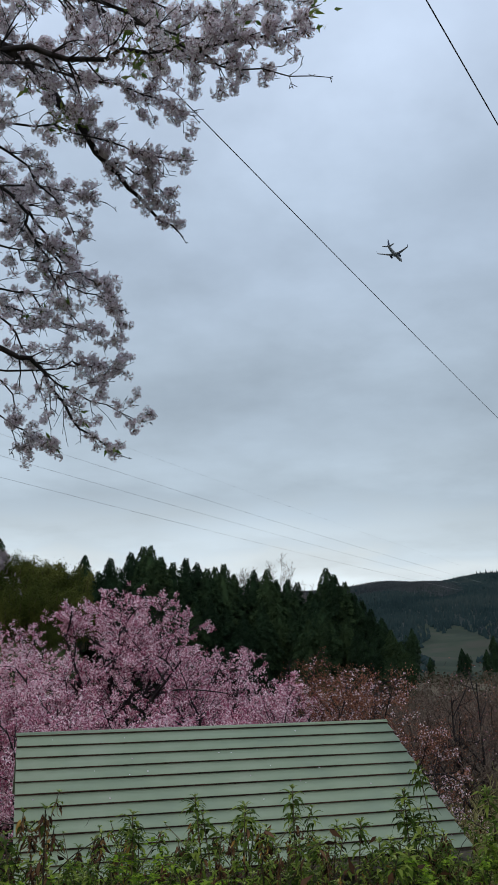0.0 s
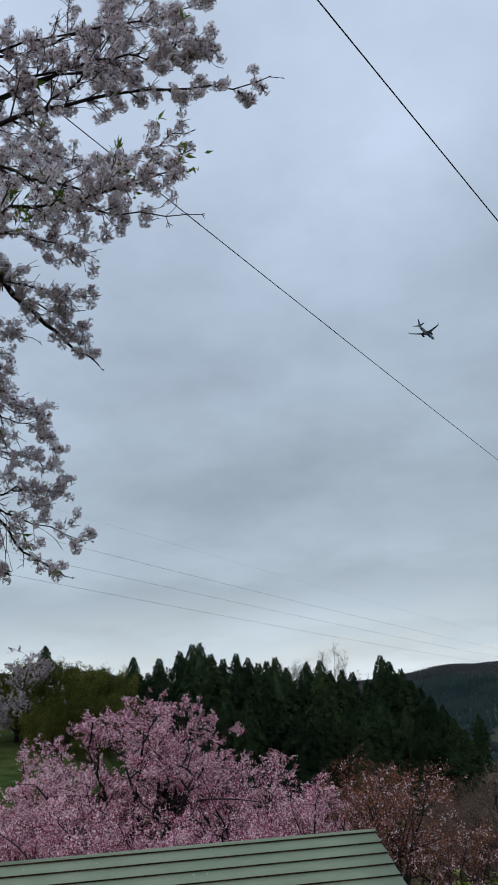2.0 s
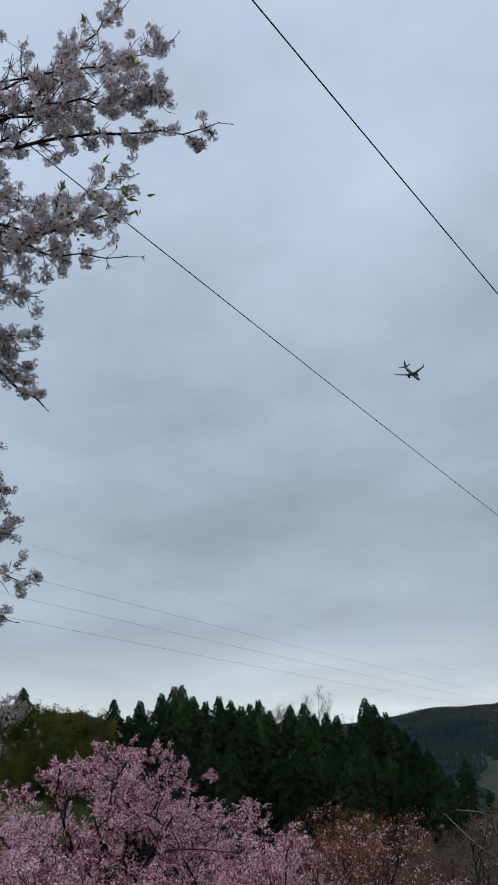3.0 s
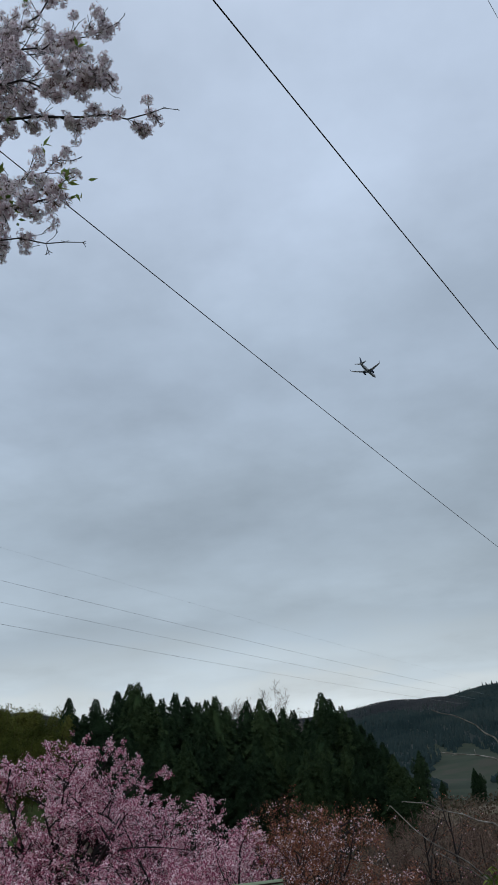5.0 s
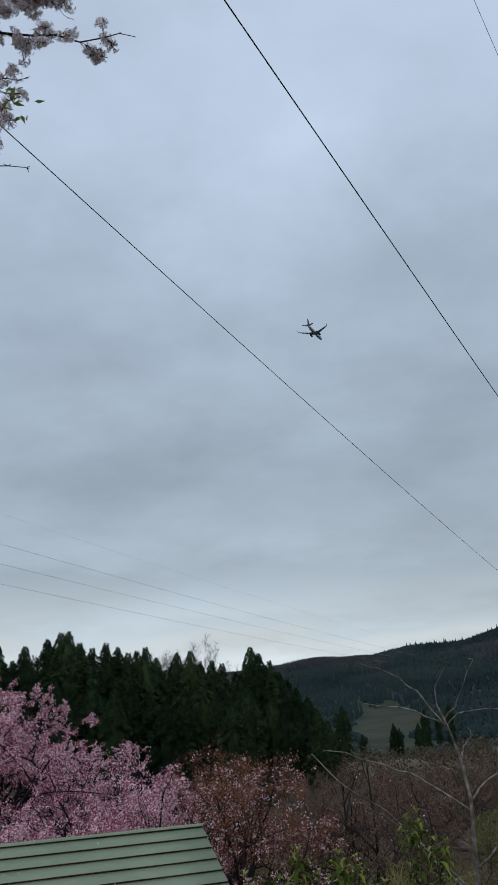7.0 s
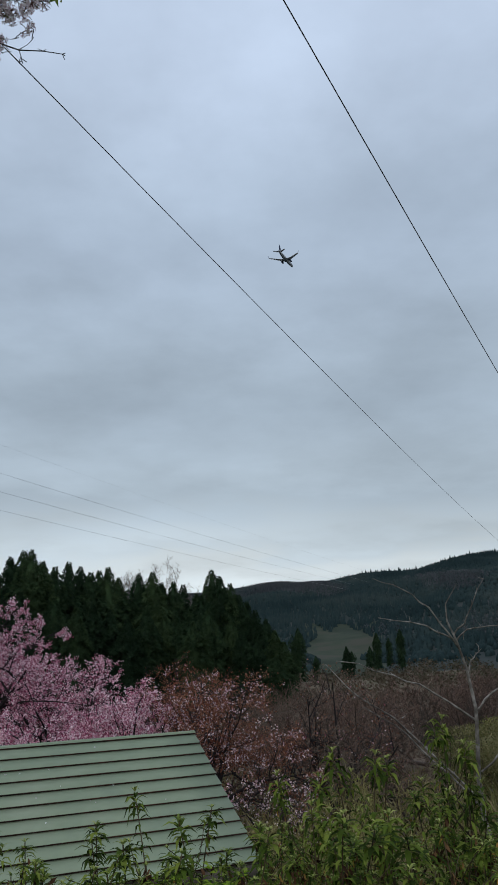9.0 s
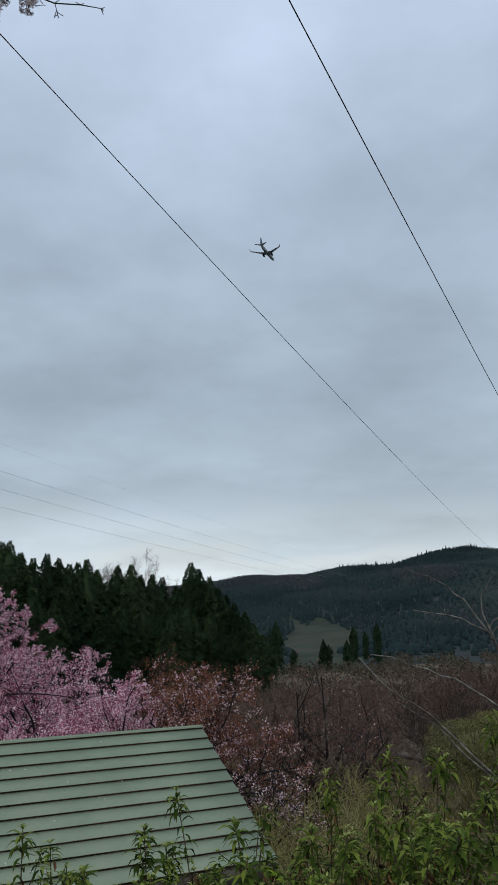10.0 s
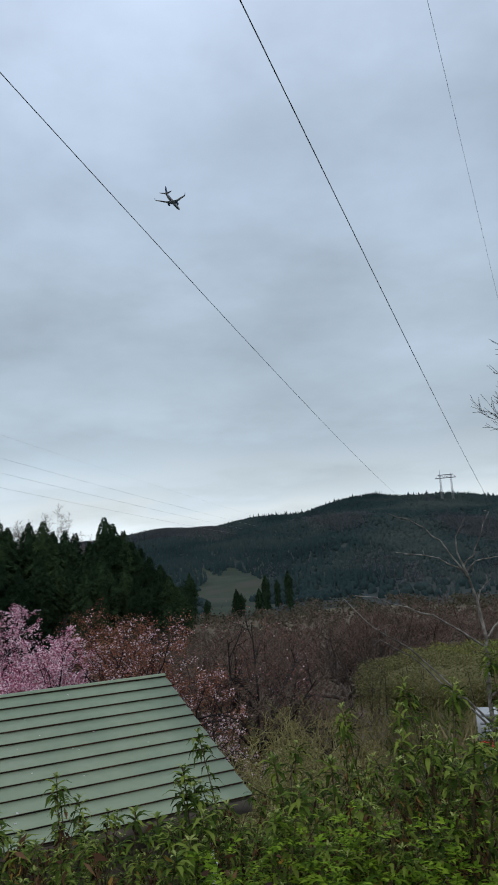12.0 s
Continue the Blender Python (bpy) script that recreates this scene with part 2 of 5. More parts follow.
M_WHITE = material("white_paint", [(0.35, (0.60, 0.62, 0.62)), (0.5, (0.74, 0.75, 0.75)), (0.66, (0.80, 0.80, 0.79))], 4, 0.6)
M_NOTICE = material("faded_notice_paint", [(0.35, (0.36, 0.38, 0.40)), (0.5, (0.48, 0.50, 0.52)), (0.66, (0.58, 0.59, 0.60))], 9, 0.6)
M_RED = material("red_paint", [(0.35, (0.45, 0.03, 0.025)), (0.5, (0.58, 0.045, 0.035)), (0.66, (0.64, 0.07, 0.05))], 6, 0.55)
M_WIRE = material("black_cable", [(0.35, (0.012, 0.012, 0.013)), (0.5, (0.018, 0.018, 0.02)), (0.66, (0.03, 0.03, 0.032))], 3, 0.6)
M_STEEL = material("galvanised_steel", [(0.35, (0.20, 0.21, 0.22)), (0.5, (0.27, 0.28, 0.29)), (0.66, (0.33, 0.34, 0.35))], 0.7, 0.5, metal=0.3)
M_PLANE = material("aircraft_paint", [(0.35, (0.42, 0.43, 0.45)), (0.5, (0.50, 0.51, 0.53)), (0.66, (0.56, 0.57, 0.59))], 0.4, 0.4)
M_PLANED = material("aircraft_blue_paint", [(0.35, (0.03, 0.045, 0.09)), (0.5, (0.04, 0.06, 0.12)), (0.66, (0.06, 0.08, 0.15))], 0.4, 0.4)
M_GREY = material("concrete_grey", [(0.35, (0.20, 0.195, 0.185)), (0.5, (0.28, 0.275, 0.26)), (0.66, (0.36, 0.35, 0.33))], 5, 0.9, bump=0.3)


# ---- geometry helpers ----
class Geo:
    """Gathers vertices and faces for one mesh."""

    def __init__(self):
        self.v, self.f, self.n = [], [], 0

    def add(self, v, f):
        v, f = np.asarray(v, float).reshape(-1, 3), np.asarray(f, int)
        self.v.append(v)
        self.f.append(f + self.n)
        self.n += len(v)

    def mesh(self, name, mat, smooth=False):
        me = bpy.data.meshes.new(name)
        if not self.v:
            return me
        v = np.concatenate(self.v)
        loops = np.concatenate([f.ravel() for f in self.f])
        sizes = np.concatenate([np.full(len(f), f.shape[1]) for f in self.f])
        me.vertices.add(len(v))
        me.vertices.foreach_set("co", v.astype(np.float32).ravel())
        me.loops.add(len(loops))
        me.loops.foreach_set("vertex_index", loops.astype(np.int32))
        me.polygons.add(len(sizes))
        me.polygons.foreach_set("loop_start", np.concatenate([[0], np.cumsum(sizes)[:-1]]).astype(np.int32))
        me.polygons.foreach_set("loop_total", sizes.astype(np.int32))
        if smooth:
            me.polygons.foreach_set("use_smooth", np.ones(len(sizes), bool))
        me.update(calc_edges=True)
        me.materials.append(mat)
        return me


def part(name, geo, mat, parent=None, label="", smooth=False, kind=""):
    """Links a Geo (or a mesh) as one mesh object under a thing or a part."""
    me = geo.mesh(name, mat, smooth) if isinstance(geo, Geo) else geo
    ob = new(name, me)
    ob.parent = parent
    tagged(ob, label, "", "", kind)
    return ob


def thing(name, at, label, category, group="", kind="", turn=0.0):
    e = new(name)
    e.empty_display_size = 0.3
    e.matrix_basis = pose(*at, 0, 0, turn)
    return tagged(e, label, category, group, kind)


def unit(v):
    v = np.asarray(v, float)
    return v / max(np.linalg.norm(v), 1e-9)


def sides_of(d):
    d = unit(d)
    a = np.cross(d, (0, 0, 1.0))
    if np.linalg.norm(a) < 0.05:
        a = np.cross(d, (1.0, 0, 0))
    a = unit(a)
    return a, np.cross(d, a)


def tube(geo, pts, radii, k=6, cap=True):
    """A round bar along points."""
    pts = np.asarray(pts, float)
    n = len(pts)
    radii = np.full(n, radii) if np.isscalar(radii) else np.asarray(radii, float)
    ring = np.arange(k) * 2 * math.pi / k
    a = None
    vs = []
    for i in range(n):
        d = unit(pts[min(i + 1, n - 1)] - pts[max(i - 1, 0)])
        if a is None:
            a, b = sides_of(d)
        else:
            a = unit(a - d * np.dot(a, d))
            b = np.cross(d, a)
        vs.append(pts[i] + radii[i] * (np.cos(ring)[:, None] * a + np.sin(ring)[:, None] * b))
    f = [(i * k + j, i * k + (j + 1) % k, (i + 1) * k + (j + 1) % k, (i + 1) * k + j) for i in range(n - 1) for j in range(k)]
    geo.add(np.concatenate(vs), f)
    if cap and k > 2:
        geo.f.append(np.array([list(range(k))[::-1]]) + geo.n - n * k)
        geo.f.append(np.array([list(range(k))]) + geo.n - k)


def segments(geo, seg, k=3):
    """Many short tapered bars at once: rows p0, p1, r0, r1."""
    s = np.asarray(seg, float)
    if not len(s):
        return
    p0, p1, r0, r1 = s[:, 0:3], s[:, 3:6], s[:, 6], s[:, 7]
    d = p1 - p0
    d /= np.maximum(np.linalg.norm(d, axis=1), 1e-9)[:, None]
    up = np.where(np.abs(d[:, 2:3]) > 0.95, [[1.0, 0, 0]], [[0, 0, 1.0]])
    a = np.cross(d, up)
    a /= np.linalg.norm(a, axis=1)[:, None]
    b = np.cross(d, a)
    v = []
    for p, r in ((p0, r0), (p1, r1)):
        for j in range(k):
            t = 2 * math.pi * j / k
            v.append(p + r[:, None] * (math.cos(t) * a + math.sin(t) * b))
    v = np.stack(v, 1)
    base = np.arange(len(s))[:, None, None] * 2 * k
    f = np.array([(j, (j + 1) % k, k + (j + 1) % k, k + j) for j in range(k)])[None]
    geo.add(v.reshape(-1, 3), (base + f).reshape(-1, 4))


def rand_turns(rng, n, tilt=None):
    """n random turns; with tilt, the piece's z stays within that many radians of up."""
    if tilt is None:
        q = rng.normal(size=(n, 4))
        q /= np.linalg.norm(q, axis=1)[:, None]
    else:
        ax, ti, sp = rng.uniform(0, 2 * math.pi, n), rng.uniform(0, tilt, n), rng.uniform(0, 2 * math.pi, n)
        q1 = np.stack([np.cos(ti / 2), np.sin(ti / 2) * np.cos(ax), np.sin(ti / 2) * np.sin(ax), 0 * ti], 1)
        c, s = np.cos(sp / 2), np.sin(sp / 2)
        w, x, y, z = q1.T
        q = np.stack([w * c - z * s, x * c + y * s, y * c - x * s, z * c + w * s], 1)
    w, x, y, z = q.T
    return np.stack([1 - 2 * (y * y + z * z), 2 * (x * y - z * w), 2 * (x * z + y * w), 2 * (x * y + z * w), 1 - 2 * (x * x + z * z), 2 * (y * z - x * w),
                     2 * (x * z - y * w), 2 * (y * z + x * w), 1 - 2 * (x * x + y * y)], 1).reshape(n, 3, 3)


def aim(dirs, rng):
    """Turns that bring x to the given directions, with a random roll."""
    d = np.asarray(dirs, float)
    d = d / np.maximum(np.linalg.norm(d, axis=1), 1e-9)[:, None]
    r = rng.normal(size=d.shape)
    b = np.cross(d, r)
    b /= np.maximum(np.linalg.norm(b, axis=1), 1e-9)[:, None]
    return np.stack([d, b, np.cross(d, b)], 2)


def scatter(geo, tv, tf, pos, turns, size):
    """Copies of a small template at many places."""
    tv, tf, pos = np.asarray(tv, float), np.asarray(tf, int), np.asarray(pos, float)
    if not len(pos):
        return
    size = np.broadcast_to(np.asarray(size, float), (len(pos),))
    v = np.einsum("nij,kj->nki", turns, tv) * size[:, None, None] + pos[:, None, :]
    f = tf[None] + (np.arange(len(pos)) * len(tv))[:, None, None]
    geo.add(v.reshape(-1, 3), f.reshape(-1, tf.shape[1]))


def box(geo, x0, x1, y0, y1, z0, z1):
    v = [(x, y, z) for z in (z0, z1) for y in (y0, y1) for x in (x0, x1)]
    geo.add(v, [(0, 2, 3, 1), (4, 5, 7, 6), (0, 1, 5, 4), (2, 6, 7, 3), (0, 4, 6, 2), (1, 3, 7, 5)])


def grow(rng, p, d, length, r, level, top, segs, tips, droop=0.0, wild=0.3, kids=(4, 5), shrink=0.62, steps=5, spread=0.9, thin=0.35, minr=0.004, first=0.25, cut=0):
    """One branch and, from it, smaller ones."""
    p, d = np.array(p, float), unit(d)
    pts, n = [p.copy()], max(1, steps + 1 - level) if cut else steps if level > 0 else max(2, steps - 2)
    dirs = [d]
    for i in range(n):
        d = unit(d + rng.normal(size=3) * wild / n ** 0.5 * 0.6 + np.array((0, 0, -droop / n)))
        p = p + d * length / n
        pts.append(p.copy())
        dirs.append(d)
    rr = np.linspace(r, max(r * thin, minr), n + 1)
    for i in range(n):
        segs.append((*pts[i], *pts[i + 1], rr[i], rr[i + 1]))
    if level >= top:
        tips.append((pts, dirs))
        return
    tips_n = rng.integers(kids[0], kids[1] + 1)
    for j in range(tips_n):
        t = (first + (1 - first) * (j + rng.uniform(0.2, 0.9)) / tips_n) * n
        i = min(int(t), n - 1)
        at = pts[i] + (pts[i + 1] - pts[i]) * (t - i)
        a, b = sides_of(dirs[i])
        th = rng.uniform(0, 2 * math.pi)
        nd = unit(dirs[i] * rng.uniform(0.5, 0.9) + (math.cos(th) * a + math.sin(th) * b) * spread * rng.uniform(0.6, 1.1) + np.array((0, 0, 0.12)))
        grow(rng, at, nd, length * shrink * rng.uniform(0.7, 1.15) * (1.15 - 0.4 * t / n), max(rr[i] * 0.55, minr), level + 1, top, segs, tips, droop, wild, kids, shrink, steps, spread, thin, minr, 0.15, cut)


LEAF = ([(0, 0, 0), (0.35, 0.17, 0.03), (0.35, -0.17, 0.03), (1, 0, -0.1)], [(0, 2, 1), (1, 2, 3)])
LANCE = ([(0, 0, 0), (0.3, 0.1, 0.05), (0.3, -0.1, 0.05), (0.65, 0.085, 0.03), (0.65, -0.085, 0.03), (1, 0, -0.12)],
         [(0, 2, 1), (1, 2, 3), (3, 2, 4), (3, 4, 5)])
CARD = ([(-0.5, -0.32, 0), (0.5, -0.2, 0.08), (0.42, 0.3, -0.05), (-0.4, 0.34, 0.1)], [(0, 1, 2), (0, 2, 3)])


def flower():
    """Five cupped petals."""
    v, f = [], []
    for i in range(5):
        a = 2 * math.pi * i / 5
        c, s = math.cos(a), math.sin(a)
        for r, w, z in ((0.08, 0, 0), (0.62, 0.34, 0.16), (1.0, 0.0, 0.2), (0.62, -0.34, 0.16)):
            v.append((r * c - w * s, r * s + w * c, z))
        f.append((4 * i, 4 * i + 3, 4 * i + 2, 4 * i + 1))
    return v, f


FLOWER = flower()


# ---- ground: one sheet from the bank under the camera to the far hills ----
SKYLINE = [(-180, 4.5), (-60, 5.2), (-30, 4.2), (-12, 3.6), (0, 3.6), (2, 3.75), (4.7, 4.2), (8, 4.2), (10.8, 4.4), (14, 4.7), (16.9, 5.35), (19.3, 5.5), (23.2, 5.1),
           (26.6, 4.85), (31, 4.45), (45, 5.0), (90, 4.0), (180, 4.5)]


def smooth(x, a, b):
    t = np.clip((x - a) / (b - a), 0, 1)
    return t * t * (3 - 2 * t)


def height(x, y):
    """Height of the ground; the eye stands 1.6 m above 0."""
    x, y = np.asarray(x, float), np.asarray(y, float)
    r = np.hypot(x, y)
    az = np.degrees(np.arctan2(x, y))
    z = np.interp(r, [0, 2.6, 4.5, 6.2, 8.5, 14, 30, 45, 60, 100, 150, 330], [0, 0, -0.35, -1.35, -2.9, -3.5, -4.4, -5.2, -6.2, -8.5, -10.5, -11.5])
    back = smooth(np.abs(az), 80, 130)
    z = z * (1 - back) + back * 0.02 * r * (r < 330)
    # terrace with hedge and path to the right
    side = smooth(az, 15.5, 19.5) * (1 - smooth(az, 70, 90))
    z = z + side * np.interp(r, [0, 4, 6.5, 9, 16, 26, 36, 60], [0, 0.0, 0.55, 1.6, 2.1, 2.2, 1.2, 0])
    # meadow slope to the left
    left = smooth(-az, 13.5, 20) * (1 - smooth(-az, 80, 100))
    z = z + left * np.interp(r, [0, 32, 50, 85, 150, 330], [0, 0, 4.0, 13.4, 18.0, 16.5])
    z = z + smooth(-az, 2, 14) * (1 - smooth(-az, 80, 100)) * np.interp(r, [0, 110, 170, 330], [0, 0, 2.0, 2.0])
    top = 1.6 + 850 * np.tan(np.radians(np.interp(az, [a for a, _ in SKYLINE], [e for _, e in SKYLINE])))
    rise = np.interp(r, [330, 420, 520, 700, 850, 1200, 4600], [0, 0.085, 0.26, 0.70, 0.97, 0.9, 0.4])
    z = z + np.where(r > 330, rise * (top + 11.5), 0)
    wob = np.sin(x * 0.9 + 1.3) * np.cos(y * 0.7) * 0.04 * smooth(r, 2, 5) + np.sin(x * 0.05) * np.cos(y * 0.043 + 2) * np.minimum(r * 0.004, 3) * smooth(r, 40, 120)
    return z + wob


def gz(x, y):
    return float(height(x, y))


def polar(az, r):
    a = radians(az)
    return r * math.sin(a), r * math.cos(a)


def build_ground():
    rings = np.concatenate([[0.0], np.geomspace(0.6, 60, 80), np.geomspace(63, 4600, 80)])
    azs = np.radians(np.concatenate([np.arange(-40, 45, 0.6), np.arange(45, 320, 2.5)]))
    R, A = np.meshgrid(rings, azs, indexing="ij")
    X, Y = R * np.sin(A), R * np.cos(A)
    v = np.stack([X, Y, height(X, Y)], 2).reshape(-1, 3)
    n = len(azs)
    i, j = np.meshgrid(np.arange(len(rings) - 1), np.arange(n), indexing="ij")
    q = np.stack([i * n + j, (i + 1) * n + j, (i + 1) * n + (j + 1) % n, i * n + (j + 1) % n], 2).reshape(-1, 4)[:, ::-1]
    g = Geo()
    g.add(v, q)
    me = g.mesh("ground", M_GROUND, True)
    for m in (M_VALLEY, M_SLOPE, M_HILL, M_FIELD, M_PATH):
        me.materials.append(m)
    c = v[q].mean(1)
    r, az = np.hypot(c[:, 0], c[:, 1]), np.degrees(np.arctan2(c[:, 0], c[:, 1]))
    k = np.zeros(len(q), int)
    k[r > 12] = 1
    k[(az < -16) & (r > 30)] = 2
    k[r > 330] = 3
    k[(r > 300) & (r < 560) & (az > 5.4) & (az < 11.4)] = 4
    k[(az > 22.5 + 0.6 * np.sin(r * 0.8)) & (az < 31 + 0.5 * np.sin(r)) & (r > 13) & (r < 20)] = 5
    me.polygons.foreach_set("material_index", k.astype(np.int32))
    return tagged(part("ground", me, M_GROUND), "grassy bank falling to an orchard valley and wooded hills", "ground", "", "structure")


build_ground()


# ---- green-roofed shed below the bank ----
def build_shed():
    RL, RR = np.array((-4.17, 8.85, 0.59)), np.array((-0.05, 10.462, 0.59))
    along = RR - RL
    width = float(np.linalg.norm(along))
    yaw = math.degrees(math.atan2(along[1], along[0]))
    slope, n, step = radians(29.0), 12, 0.192
    run = 0.035 + (n - 1) * step
    shed = thing("shed", (*RL[:2], 0), "low wooden shed with a green banded steel roof", "shed", turn=yaw)
    # own axes: x along the ridge, y away from the bank, z up
    dn = np.array((0, -math.cos(slope), -math.sin(slope)))
    up = np.array((0, -math.sin(slope), math.cos(slope)))
    zr = RL[2]

    def on(x, s, h):
        return np.array((x, 0, zr)) + dn * s + up * h

    roof = part("roof", Geo(), M_ROOF, shed)
    g = Geo()
    v = [on(x, s, h) for s in (0, run) for x in (0.01, width - 0.01) for h in (-0.05, -0.012)]
    g.add(v, [(0, 1, 3, 2), (4, 6, 7, 5), (0, 4, 5, 1), (2, 3, 7, 6), (0, 2, 6, 4), (1, 5, 7, 3)])
    part("decking", g, M_BOARD, roof)
    rng = np.random.default_rng(5)
    for i in range(n):
        s0, s1 = max(0.035 + (i - 1) * step, 0.0), 0.035 + i * step
        x0, x1 = -rng.uniform(0, 0.006), width + rng.uniform(0, 0.006)
        prof = [(s0 + 0.002, 0.0), (s1 + 0.006, 0.021), (s1 + 0.011, 0.020), (s1 + 0.009, 0.001), (s1 + 0.002, -0.001), (s0 + 0.002, -0.006)]
        m = 9
        vs, fs = [], []
        for a in range(m):
            x = x0 + (x1 - x0) * a / (m - 1)
            w = rng.normal(0, 0.0012)
            for k, (s, h) in enumerate(prof):
                vs.append(on(x, s, h + (w if k in (1, 2) else 0)))
        k = len(prof)
        for a in range(m - 1):
            for b in range(k):
                fs.append((a * k + b, a * k + (b + 1) % k, (a + 1) * k + (b + 1) % k, (a + 1) * k + b))
        g = Geo()
        g.add(vs, fs)
        g.f += [np.array([list(range(k))[::-1]]), np.array([[(m - 1) * k + b for b in range(k)]])]
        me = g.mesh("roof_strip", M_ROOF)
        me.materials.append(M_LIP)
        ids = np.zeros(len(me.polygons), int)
        # lip faces take the rust colour with the gap's shade painted in
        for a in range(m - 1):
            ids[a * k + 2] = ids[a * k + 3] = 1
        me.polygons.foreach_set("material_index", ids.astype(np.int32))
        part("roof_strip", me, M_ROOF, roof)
    # ridge cap, folded over both slopes
    g = Geo()
    vs = []
    for x in (-0.015, width + 0.015):
        for (y, z) in ((-0.034, -0.02), (-0.03, 0.0), (0, 0.022), (0.03, 0.0), (0.034, -0.02), (0, 0.004)):
            vs.append((x, y, zr + z))
    g.add(vs, [(b, (b + 1) % 6, 6 + (b + 1) % 6, 6 + b) for b in range(6)])
    g.f += [np.array([[0, 1, 2, 3, 4, 5]]), np.array([[11, 10, 9, 8, 7, 6]])]
    part("ridge_cap", g, M_ROOF, roof)
    # far slope
    g = Geo()
    far = 1.6
    v = [(x, y, z + h) for (y, z) in ((0.0, zr), (far * math.cos(slope), zr - far * math.sin(slope))) for x in (0, width) for h in (-0.05, 0.0)]
    g.add(v, [(0, 1, 3, 2), (4, 6, 7, 5), (0, 4, 5, 1), (2, 3, 7, 6), (0, 2, 6, 4), (1, 5, 7, 3)])
    part("far_slope", g, M_ROOF, roof)
    # barge boards and eave board
    for x in (0.0, width - 0.03):
        g = Geo()
        v = [on(x + a, s, h) for s in (0.02, run - 0.01) for a in (0, 0.028) for h in (-0.15, -0.052)]
        g.add(v, [(0, 1, 3, 2), (4, 6, 7, 5), (0, 4, 5, 1), (2, 3, 7, 6), (0, 2, 6, 4), (1, 5, 7, 3)])
        part("barge_board", g, M_TRIM, shed)
    ey, ez = -run * math.cos(slope), zr - run * math.sin(slope)
    g = Geo()
    box(g, 0, width, ey + 0.0, ey + 0.025, ez - 0.15, ez - 0.03)
    part("eave_board", g, M_BOARD, shed)
    floor = -3.2
    y0, y1 = ey + 0.32, far * math.cos(slope) - 0.3
    for (a, b, c, d, top) in ((0.25, width - 0.25, y0, y0 + 0.1, ez + 0.12), (0.25, width - 0.25, y1 - 0.1, y1, zr - far * math.sin(slope) + 0.1)):
        g = Geo()
        box(g, a, b, c, d, floor, top)
        part("wall", g, M_BOARD, shed)
    for x in (0.25, width - 0.35):
        g = Geo()
        zf, zb = ez + 0.12, zr - far * math.sin(slope) + 0.1
        prof = [(y0 + 0.1, floor), (y1 - 0.1, floor), (y1 - 0.1, zb), (0, zr - 0.09), (y0 + 0.1, zf)]
        v = [(x + a, y, z) for a in (0, 0.1) for (y, z) in prof]
        g.add(v, [(b, (b + 1) % 5, 5 + (b + 1) % 5, 5 + b) for b in range(5)])
        g.f += [np.array([[4, 3, 2, 1, 0]]), np.array([[5, 6, 7, 8, 9]])]
        part("gable_wall", g, M_BOARD, shed)
    g = Geo()
    box(g, width - 0.33, width - 0.27, y0 - 0.07, y0 - 0.004, floor, ez + 0.06)
    part("corner_post", g, M_WHITE, shed, "white painted corner post")
    # fallen petals that stuck to the steel
    g = Geo()
    k = 30
    s, x = rng.uniform(0.05, run - 0.05, k), rng.uniform(0.1, width - 0.1, k)
    P = np.array([on(a, b, 0.018 * (((b - 0.035) / step) % 1) + 0.005) for a, b in zip(x, s)])
    tilt = np.array(Matrix.Rotation(slope, 3, "X"))
    turns = np.einsum("ij,njk->nik", tilt, rand_turns(rng, k, 0.15))
    scatter(g, [(-1, -0.7, 0), (1, -0.5, 0.1), (0.8, 0.7, 0), (-0.7, 0.6, 0.1)], [(0, 1, 2, 3)], P, turns, rng.uniform(0.006, 0.013, k))
    pet = part("fallen_petals", g, M_PETAL)
    pet.matrix_basis = shed.matrix_basis.copy()
    tagged(pet, "scattered white blossom petals lying on the green steel roof", "petals", "", "stuff")


build_shed()


# ---- overhead cables ----
def cable(name, f, y0, y1, radius, label, n=60):
    g = Geo()
    ys = np.linspace(y0, y1, n)
    tube(g, [f(y) for y in ys], radius, 5)
    tagged(part(name, g, M_WIRE), label, "cable", "overhead cables")


cable("overhead_cable", lambda y: (-18.63 + 0.4811 * y, y, 23.64 - 0.0488 * y + 0.000151 * y * y), -60, 330, 0.022, "black overhead power cable sagging across the valley")
cable("overhead_cable", lambda y: (-9.09 + 0.5853 * y, y, 23.12 - 0.1393 * y + 0.000278 * y * y), -60, 330, 0.022, "black overhead power cable running down to the hill")
cable("overhead_cable", lambda y: (-4.0 + 0.6 * y, y, 28.45 + 0.069 * y - 0.00032 * y * y), -60, 330, 0.011, "thin dark overhead earth wire high above the valley")


cable("overhead_cable", lambda y: (1.9 + 0.6 * y, y, 24.6 - 0.03 * y + 0.0001 * y * y), -60, 330, 0.022, "black overhead power cable at the end of the row")


def far_cable(e0, e1, drop, radius=0.045):
    (a0, l0, r0), (a1, l1, r1) = e0, e1
    p0 = np.array((*polar(a0, r0), 1.6 + r0 * math.tan(radians(l0))))
    p1 = np.array((*polar(a1, r1), 1.6 + r1 * math.tan(radians(l1))))
    g = Geo()
    tube(g, [p0 + (p1 - p0) * t + np.array((0, 0, -drop * 4 * t * (1 - t))) for t in np.linspace(0, 1, 40)], radius, 4)
    tagged(part("far_cable", g, M_STEEL), "faint grey transmission line cable far across the valley", "cable", "transmission line")


far_cable((-30, 15.9, 260), (11, 3.9, 800), 2)
far_cable((-30, 14.3, 260), (11, 3.5, 800), 2)
far_cable((-30, 12.7, 260), (11, 3.1, 800), 2)
